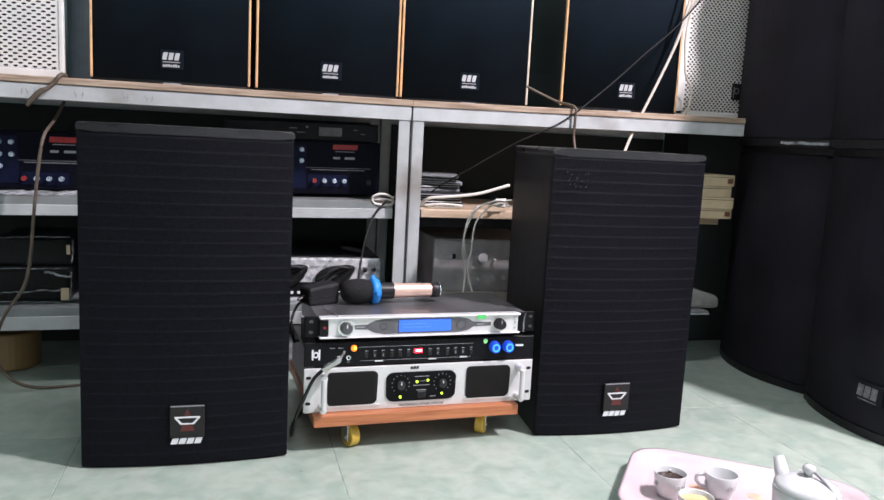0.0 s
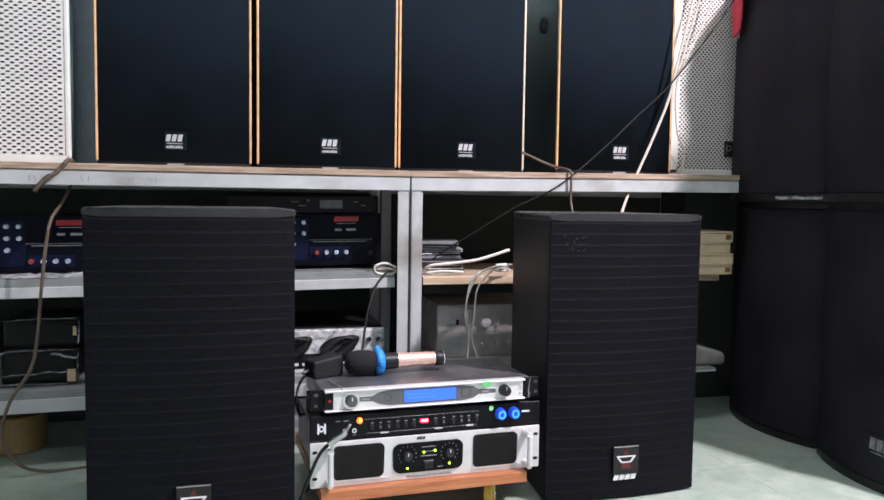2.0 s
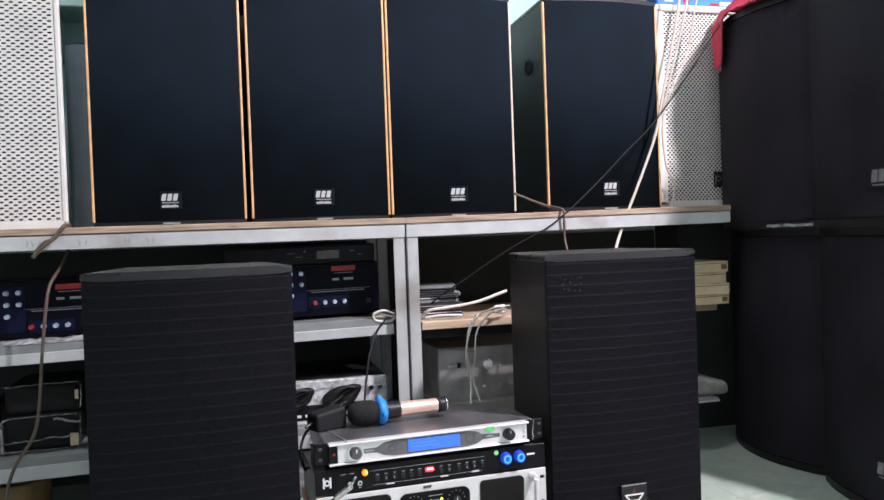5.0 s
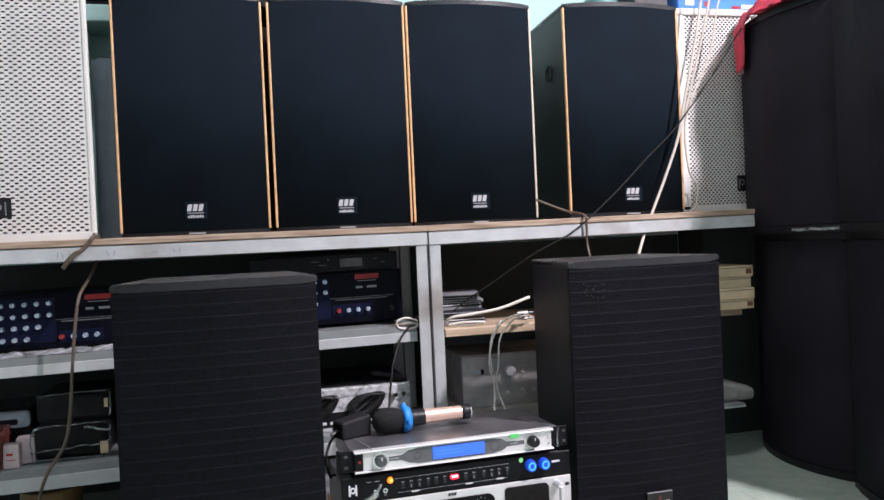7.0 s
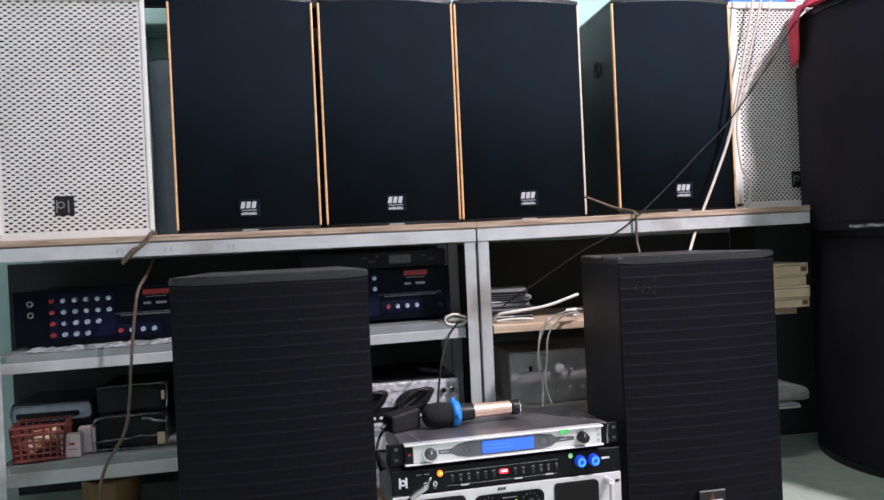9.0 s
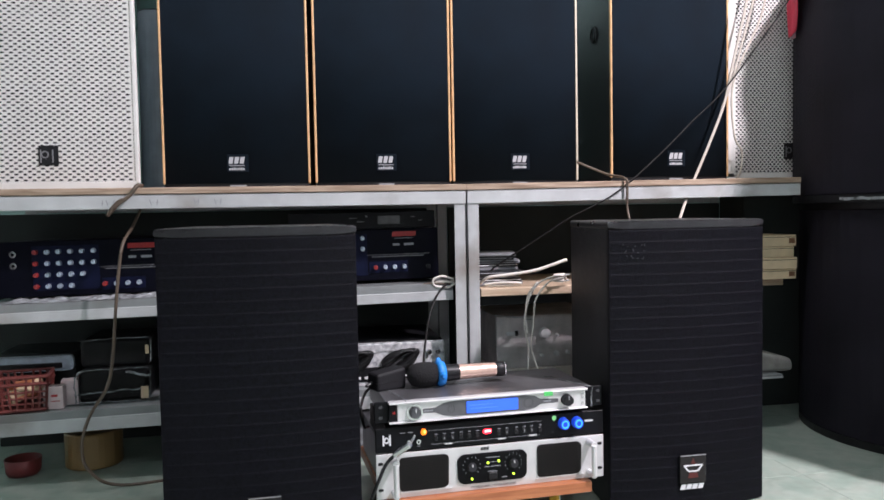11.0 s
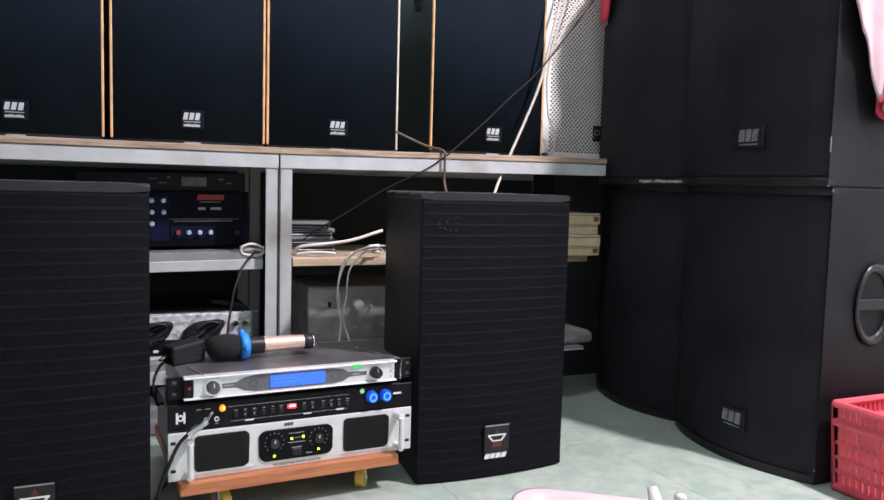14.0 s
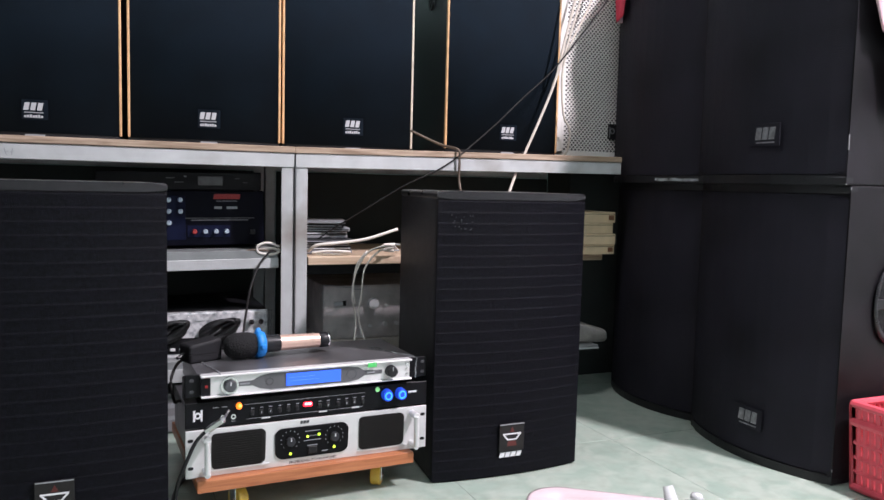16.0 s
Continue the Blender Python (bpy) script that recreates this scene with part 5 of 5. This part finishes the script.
part("dark_tray", rbox(-0.004, 0.304, -0.006, 0.184, 0.0, 0.012, 0.002, 1), HOLLOW, bp)
bars(bp, [(0.04, 0.045, 0.03, 0.02), (0.15, 0.07, 0.06, 0.012), (0.24, 0.035, 0.04, 0.012)], -0.0005, PRINT)
bars(bp, [(0.10, 0.04, 0.02, 0.015), (0.20, 0.032, 0.03, 0.008)], -0.0005, RED_PRINT)


# ---- cloths on the subwoofers ----
def cloth_sheet(name, fn, nu, nv, material, label, thick=0.003):
    bm = bmesh.new()
    g = [[bm.verts.new(fn(i / nu, j / nv)) for j in range(nv + 1)] for i in range(nu + 1)]
    for i in range(nu):
        for j in range(nv):
            bm.faces.new((g[i][j], g[i + 1][j], g[i + 1][j + 1], g[i][j + 1]))
    ob = part(name, bm, material, None, "", True)
    md = ob.modifiers.new("thickness", "SOLIDIFY")
    md.thickness = thick
    return tagged(ob, label, "cloth")


STACK = 0.6425 + 0.611
CRIMSON = shader("crimson_cloth", (0.52, 0.035, 0.07), 0.85, vary=0.25, scale=20, bump=0.5, fine=500)
PINK = shader("pink_white_cloth", (0.50, 0.34, 0.375), 0.85, vary=0.2, scale=9, bump=0.5, fine=400)


def red_fold(u, v):
    # lies over the far top corner and hangs down its front
    y = 2.008 - 0.42 * u
    wr = 0.006 * math.sin(u * 19 + v * 5) + 0.004 * math.sin(u * 37 + 2)
    drop = 0.135 * min(1.0, max(0.0, (0.26 - u) / 0.09))
    yc = min(y, 2.012)
    xf = 1.524 - 0.053 * max(0.0, 1 - ((yc - 1.82) / 0.2) ** 2) - 0.010
    if v < 0.4:
        k = v / 0.4
        return Vector((xf - 0.004 - abs(wr), y, STACK + 0.004 - drop * (1 - k)))
    k = (v - 0.4) / 0.6
    return Vector((xf + 0.25 * k, y, STACK + 0.006 + 0.042 * math.sin(min(1.0, k / 0.12) * math.pi / 2) + wr))


def lining_fold(u, v):
    y = 2.020 - 0.034 * u
    return Vector((1.512 - 0.004 * math.sin(u * 6), y - 0.012 * v, STACK + 0.020 - 0.155 * v))


cloth_sheet("cloth_lining", lining_fold, 6, 12, PINK, "pale pink lining edge of the crimson cloth")
cloth_sheet("red_cloth", red_fold, 40, 40, CRIMSON, "crumpled crimson cloth draped over a subwoofer corner")


def pink_fold(u, v):
    x = 1.508 + 0.40 * u
    s = v * 0.66
    wr = 0.008 * math.sin(u * 23 + v * 3) + 0.004 * math.sin(u * 51)
    drop = 0.23 + 0.19 * min(1, u / 0.20) + 0.02 * math.sin(u * 40)
    if s < drop:
        return Vector((x, 1.150 - abs(wr) - 0.004, STACK + 0.008 - (drop - s)))
    return Vector((x, 1.150 + (s - drop), STACK + 0.012 + wr * 0.6))


def crimson_fold(u, v):
    x = 1.60 + 0.30 * u
    return Vector((x, 1.1515 + 0.002 * math.sin(u * 30), 0.90 - 0.10 * v - 0.02 * math.sin(u * 9)))


def pink_hem(u, v):
    x = 1.602 + 0.30 * u
    return Vector((x, 1.138 - 0.006 * math.sin(u * 40 + v * 3), 0.865 - 0.055 * v - 0.012 * math.sin(u * 17)))


cloth_sheet("red_towel", crimson_fold, 20, 8, CRIMSON, "red towel edge under the pinkish cloth")
cloth_sheet("pink_hem", pink_hem, 30, 6, PINK, "pinkish white cloth hem on the subwoofer side")
cloth_sheet("pink_cloth", pink_fold, 60, 40, PINK, "pinkish white cloth hanging over the subwoofer side")

# ---- red basket, tray and tea things on the floor ----
mesh_basket(pose(1.699, 1.003, 0.0, 0, 0, 0), 0.325, 0.262, 0.187, 22, 18, "red plastic laundry basket with slotted sides beside the subwoofer", shader("coral_red_plastic", (0.64, 0.085, 0.115), 0.35, vary=0.1), "laundry_basket", 0.008)

PORCELAIN = shader("white_porcelain", (0.56, 0.57, 0.57), 0.2, vary=0.04, bump=0.02, coat=0.3)
TRAYMAT = shader("pale_pink_melamine", (0.55, 0.455, 0.475), 0.35, vary=0.08, scale=10, bump=0.03, coat=0.2)
TRAY = pose(0.942, 1.078, 0.0, 0, 0, -36)
tray = thing("serving_tray", TRAY, "pale pink tray with orange flower print on the floor", "tray")


def tray_outline(gx, r):
    return round_rect(-0.205 + gx, 0.205 - gx, -0.15 + gx, 0.15 - gx, r, 7)


def loops_mesh(loops):
    bm = bmesh.new()
    rings = [[bm.verts.new(p) for p in lp] for lp in loops]
    for a, c in zip(rings, rings[1:]):
        n = len(a)
        for i in range(n):
            bm.faces.new((a[i], a[(i + 1) % n], c[(i + 1) % n], c[i]))
    bm.faces.new(rings[0])
    bm.faces.new(rings[-1])
    return bm


bm = loops_mesh([[(x, y, z) for x, y in tray_outline(g, r)] for g, r, z in ((0.030, 0.05, 0.004), (0.012, 0.06, 0.022), (0.001, 0.065, 0.032), (0.0, 0.066, 0.034), (0.006, 0.062, 0.0345), (0.016, 0.058, 0.026), (0.034, 0.05, 0.0085), (0.04, 0.048, 0.008))])
part("tray_body", bm, TRAYMAT, tray, "pale pink moulded tray", True)
part("foot_ring", loops_mesh([[(x, y, z) for x, y in tray_outline(0.035, 0.05)] for z in (0.0, 0.004)]), BLACKPLASTIC, tray)
ORANGE = shader("orange_print", (0.72, 0.42, 0.30), 0.35, vary=0.2, bump=0)
for fx_, fy in ((-0.08, 0.055), (0.02, 0.065), (0.09, 0.02), (-0.02, -0.06), (0.12, 0.07), (0.05, -0.03), (-0.12, -0.05)):
    petals = []
    for k in range(30):
        a = 2 * math.pi * k / 30
        rr = 0.014 * (0.82 + 0.18 * abs(math.cos(2.5 * a)))
        petals.append((fx_ + rr * math.cos(a), fy + rr * math.sin(a)))
    part("flower_print", prism(petals, 0.008, 0.0086), ORANGE, tray, "printed orange flower")


LEAFPRINT = shader("grey_green_print", (0.36, 0.38, 0.37), 0.4, bump=0)


def cup(x, y, label, tea, level, rz):
    ob = thing("tea_cup", pose(x, y, 0.0087, 0, 0, rz) @ Matrix.Diagonal((1.14, 1.14, 0.98, 1)), label, "cup", "tea cups on the tray")
    part("bowl", lathe([(0.0, 0.003), (0.013, 0.003), (0.0135, 0.0), (0.0155, 0.0), (0.017, 0.005), (0.0225, 0.020), (0.0255, 0.044), (0.0250, 0.045), (0.0240, 0.043), (0.021, 0.020), (0.014, 0.007), (0.0, 0.006)], 28), PORCELAIN, ob, "white porcelain bowl", True)
    part("tea", lathe([(0.0, level), (0.0205 + (level - 0.02) * 0.12, level)], 24), tea, ob, "tea in the cup")
    for a in (205, 238, 300, 20, 120):
        p = Vector((0.0236 * math.cos(radians(a)), 0.0236 * math.sin(radians(a)), 0.026))
        part("leaf_print", rod(p, p + Vector((p.x, p.y, 0)).normalized() * 0.0014, 0.0030 if a > 210 else 0.0045, None, 10), LEAFPRINT, ob)
    part("ear", sweep([(0.022, 0.0, 0.036), (0.034, 0, 0.036), (0.037, 0, 0.026), (0.030, 0, 0.016), (0.021, 0, 0.016)], 0.0028, 8, 6), PORCELAIN, ob, "", True)
    return ob


DARKTEA = shader("dark_tea", (0.03, 0.012, 0.006), 0.08, vary=0.1, bump=0)
PALETEA = shader("pale_tea", (0.58, 0.48, 0.24), 0.1, vary=0.1, bump=0)
cup(0.838, 1.148, "white porcelain cup full of dark tea", DARKTEA, 0.034, 60)
cup(0.930, 1.130, "white porcelain cup with dark leaf print", DARKTEA, 0.016, 150)
cup(0.830, 1.056, "white porcelain cup with pale yellow tea", PALETEA, 0.036, 200)
pot = thing("teapot", pose(0.957, 0.957, 0.0087, 0, 0, 88), "white porcelain teapot with a domed lid and knob", "teapot")
part("body", lathe([(0.0, 0.0), (0.038, 0.0), (0.041, 0.004), (0.046, 0.035), (0.0495, 0.080), (0.050, 0.090), (0.047, 0.094), (0.0, 0.094)], 36), PORCELAIN, pot, "white porcelain body", True)
lid = part("lid", lathe([(0.0485, 0.0935), (0.0490, 0.098), (0.044, 0.104), (0.032, 0.110), (0.018, 0.1145), (0.008, 0.116), (0.0, 0.116)], 36), PORCELAIN, pot, "domed lid", True)
part("lid_knob", lathe([(0.005, 0.115), (0.006, 0.119), (0.010, 0.124), (0.0105, 0.128), (0.008, 0.133), (0.0, 0.135)], 20), PORCELAIN, lid, "", True)
bm = bmesh.new()
part("spout", join(bm, rod((0.040, 0.0, 0.055), (0.072, 0.0, 0.118), 0.017, 0.0085, 18)), PORCELAIN, pot, "short tapered spout", True)
part("wire_handle", sweep([(0.004, 0.004, 0.127), (-0.010, -0.004, 0.124), (-0.028, -0.012, 0.112), (-0.044, -0.016, 0.098), (-0.056, -0.014, 0.088)], 0.0026, 8, 8), GREYPLASTIC, pot, "grey cord tying the lid", True)
part("ear", rbox(-0.064, -0.046, -0.022, 0.000, 0.070, 0.090, 0.006, 3), PORCELAIN, pot, "", True)
sp_ = thing("tea_spoon", TRAY @ pose(0.045, -0.045, 0.0105, 0, 0, -20), "dark metal tea spoon on the tray", "spoon")
bm = rod((-0.05, 0, 0.001), (0.03, 0, 0.001), 0.0018, 0.0012, 8)
part("handle", bm, DARKMETAL, sp_)
part("spoon_bowl", lathe([(0.0, 0.0), (0.007, 0.001), (0.010, 0.004), (0.009, 0.004), (0.0, 0.001)], 16, None, Matrix.Translation((0.040, 0, -0.001)) @ Matrix.Diagonal((1.4, 1, 1, 1))), DARKMETAL, sp_)

# ---- cables ----
HANGCABLE = shader("cream_cable", (0.58, 0.53, 0.46), 0.5, vary=0.08, bump=0)
WHITECABLE = shader("white_cable", (0.80, 0.76, 0.70), 0.45, vary=0.08, bump=0)
TAN = shader("tan_cable", (0.120, 0.090, 0.066), 0.5, vary=0.15, bump=0)
GREYCABLE = shader("dark_cable", (0.018, 0.017, 0.017), 0.6, spec=0.2, vary=0.15, bump=0)
cable("white_cable", [(0.79, 1.93, 0.4485), (0.760, 1.885, 0.464), (0.727, 1.86, 0.466), (0.683, 1.86, 0.447), (0.656, 1.86, 0.400), (0.647, 1.86, 0.342), (0.657, 1.86, 0.284), (0.648, 1.84, 0.230), (0.63, 1.80, 0.18)], 0.0023, WHITECABLE, "white cable looping down from the timber shelf", group="white signal cables")
cable("white_cable", [(0.79, 1.94, 0.4425), (0.762, 1.89, 0.459), (0.713, 1.86, 0.451), (0.678, 1.86, 0.408), (0.671, 1.86, 0.343), (0.664, 1.86, 0.284), (0.679, 1.84, 0.222), (0.69, 1.79, 0.17)], 0.0023, WHITECABLE, "white cable looping down beside another one", group="white signal cables")
cable("white_cable", [(0.70, 1.94, 0.438), (0.690, 1.885, 0.449), (0.66, 1.865, 0.42), (0.650, 1.862, 0.37), (0.655, 1.858, 0.32)], 0.0020, WHITECABLE, "thin white cable at the shelf edge", group="white signal cables")
cable("white_cable", [(1.365, 1.96, 1.42), (1.362, 1.96, 1.344), (1.337, 1.96, 1.214), (1.290, 1.96, 1.021), (1.267, 1.96, 0.925), (1.216, 1.95, 0.814), (1.148, 1.93, 0.689), (1.092, 1.88, 0.616), (1.03, 1.82, 0.52)], 0.0040, HANGCABLE, "thick white cable hanging in front of the loudspeakers", group="white hanging cables")
cable("white_cable", [(1.41, 1.98, 1.42), (1.402, 1.98, 1.351), (1.379, 1.98, 1.252), (1.322, 1.98, 1.056), (1.294, 1.975, 0.976), (1.262, 1.965, 0.91)], 0.0036, HANGCABLE, "white cable joining the thick hanging one", group="white hanging cables")
cable("white_cable", [(1.48, 2.0, 1.40), (1.440, 2.0, 1.324), (1.405, 2.0, 1.175), (1.321, 2.0, 0.995), (1.322, 2.0, 0.846), (1.352, 2.01, 0.796), (1.343, 2.0, 0.738), (1.33, 2.01, 0.709)], 0.003, HANGCABLE, "thin white cable along the white loudspeaker", group="white hanging cables")
cable("dark_cable", [(1.60, 1.95, 1.30), (1.477, 1.93, 1.243), (1.373, 1.91, 1.122), (1.233, 1.90, 0.956), (1.135, 1.90, 0.866), (1.029, 1.895, 0.770), (0.909, 1.893, 0.676), (0.794, 1.91, 0.616), (0.690, 1.94, 0.548), (0.601, 1.97, 0.487), (0.57, 2.0, 0.45)], 0.0021, GREYCABLE, "thin dark cable slanting across the rack")
cable("tan_cable", [(0.845, 2.00, 0.767), (0.917, 1.965, 0.732), (0.938, 1.89, 0.716), (0.941, 1.885, 0.690), (0.941, 1.885, 0.640), (0.942, 1.87, 0.60), (0.95, 1.84, 0.50)], 0.0034, TAN, "tan cable hanging over the rack edge")
cable("tan_cable", [(-0.300, 2.01, 0.655), (-0.308, 1.95, 0.615), (-0.317, 1.875, 0.575), (-0.326, 1.86, 0.505), (-0.336, 1.86, 0.413), (-0.346, 1.86, 0.308), (-0.361, 1.86, 0.243), (-0.401, 1.86, 0.178), (-0.420, 1.86, 0.110), (-0.405, 1.86, 0.05), (-0.34, 1.88, 0.006), (-0.15, 1.92, 0.005)], 0.0038, TAN, "tan cable hanging in front of the shelves")
cable("tan_tie", [(-0.280, 1.93, 0.712), (-0.284, 1.885, 0.709), (-0.298, 1.882, 0.689), (-0.327, 1.880, 0.666), (-0.351, 1.885, 0.641)], 0.0048, TAN, "tan cord end tied over the rack edge", "cord")
cable("tan_tie", [(-0.290, 1.89, 0.70), (-0.305, 1.880, 0.680), (-0.322, 1.878, 0.676), (-0.345, 1.884, 0.654)], 0.003, TAN, "thin tan cord end tied over the rack edge", "cord")
cable("black_cable", [(0.47, 1.95, 0.45), (0.442, 1.88, 0.448), (0.413, 1.84, 0.423), (0.388, 1.80, 0.375), (0.374, 1.78, 0.314), (0.360, 1.74, 0.272), (0.33, 1.70, 0.262), (0.29, 1.72, 0.2605)], 0.0027, GREYCABLE, "black cable running from the shelf to the processors")
cable("black_cable", [(0.235, 1.62, 0.262), (0.214, 1.58, 0.262), (0.200, 1.55, 0.235), (0.208, 1.57, 0.19), (0.225, 1.68, 0.16), (0.26, 1.75, 0.12)], 0.003, GREYCABLE, "black cable drooping beside the processors")
cable("white_cable", [(0.784, 1.92, 0.504), (0.700, 1.92, 0.479), (0.624, 1.93, 0.468), (0.575, 1.94, 0.462), (0.556, 1.96, 0.445)], 0.004, WHITECABLE, "white cable resting against the disc cases", group="white shelf cables")
cable("white_cable", [(0.560, 1.93, 0.444), (0.60, 1.92, 0.449), (0.655, 1.918, 0.446), (0.63, 1.925, 0.440), (0.57, 1.93, 0.440)], 0.003, WHITECABLE, "white cable loop on the timber shelf", group="white shelf cables")
cable("white_cable", [(0.478, 1.925, 0.460), (0.450, 1.925, 0.470), (0.425, 1.928, 0.462), (0.430, 1.93, 0.445), (0.465, 1.928, 0.442), (0.478, 1.93, 0.452), (0.44, 1.935, 0.455), (0.40, 1.935, 0.440)], 0.0032, WHITECABLE, "coil of white cable end beside the amplifier", group="white shelf cables")
cable("white_cable", [(0.470, 1.93, 0.449), (0.41, 1.932, 0.452), (0.385, 1.94, 0.439), (0.42, 1.945, 0.437)], 0.0026, TAN, "tan cable end beside the amplifier", group="white shelf cables")

for y, z, tilt in ((1.884, 0.4655, 0.001), (1.890, 0.4535, -0.003)):
    plug2 = thing("cable_plug", pose(0.735, y, z), "white plug on a cable end over the timber shelf", "plug", "white cable plugs")
    part("sleeve", rod((0, 0, 0), (0.030, 0.004, tilt), 0.0042, 0.0048, 12, None, 0.0006), WHITECABLE, plug2)
    part("tip", rod((0.030, 0.004, tilt), (0.046, 0.006, tilt), 0.0022, None, 10), CHROME, plug2, "metal tip")

# ---- floor tiles ----
floor = structure("floor", rbox(X0, X1, Y0, WALL_Y, -0.12, -0.0006, 0), GROUT, "pale green marbled ceramic tile floor with grey joints")
TS, OX, OY = 0.48, 0.28, 1.10
tile_bm = rbox(0.0012, TS - 0.0012, 0.0012, TS - 0.0012, -0.01, 0.0, 0.0004, 1)
tile_me = bpy.data.meshes.new("tile")
tile_bm.to_mesh(tile_me)
tile_bm.free()
tile_me.materials.append(TILE)
for i in range(-6, 7):
    for j in range(-8, 4):
        x, y = OX + i * TS, OY + j * TS
        if x < X0 - 0.2 or x > X1 - 0.1 or y < Y0 - 0.2 or y > WALL_Y - 0.1:
            continue
        t_ob = new("tile", tile_me)
        t_ob.parent = floor
        t_ob.location = (x, y, 0)
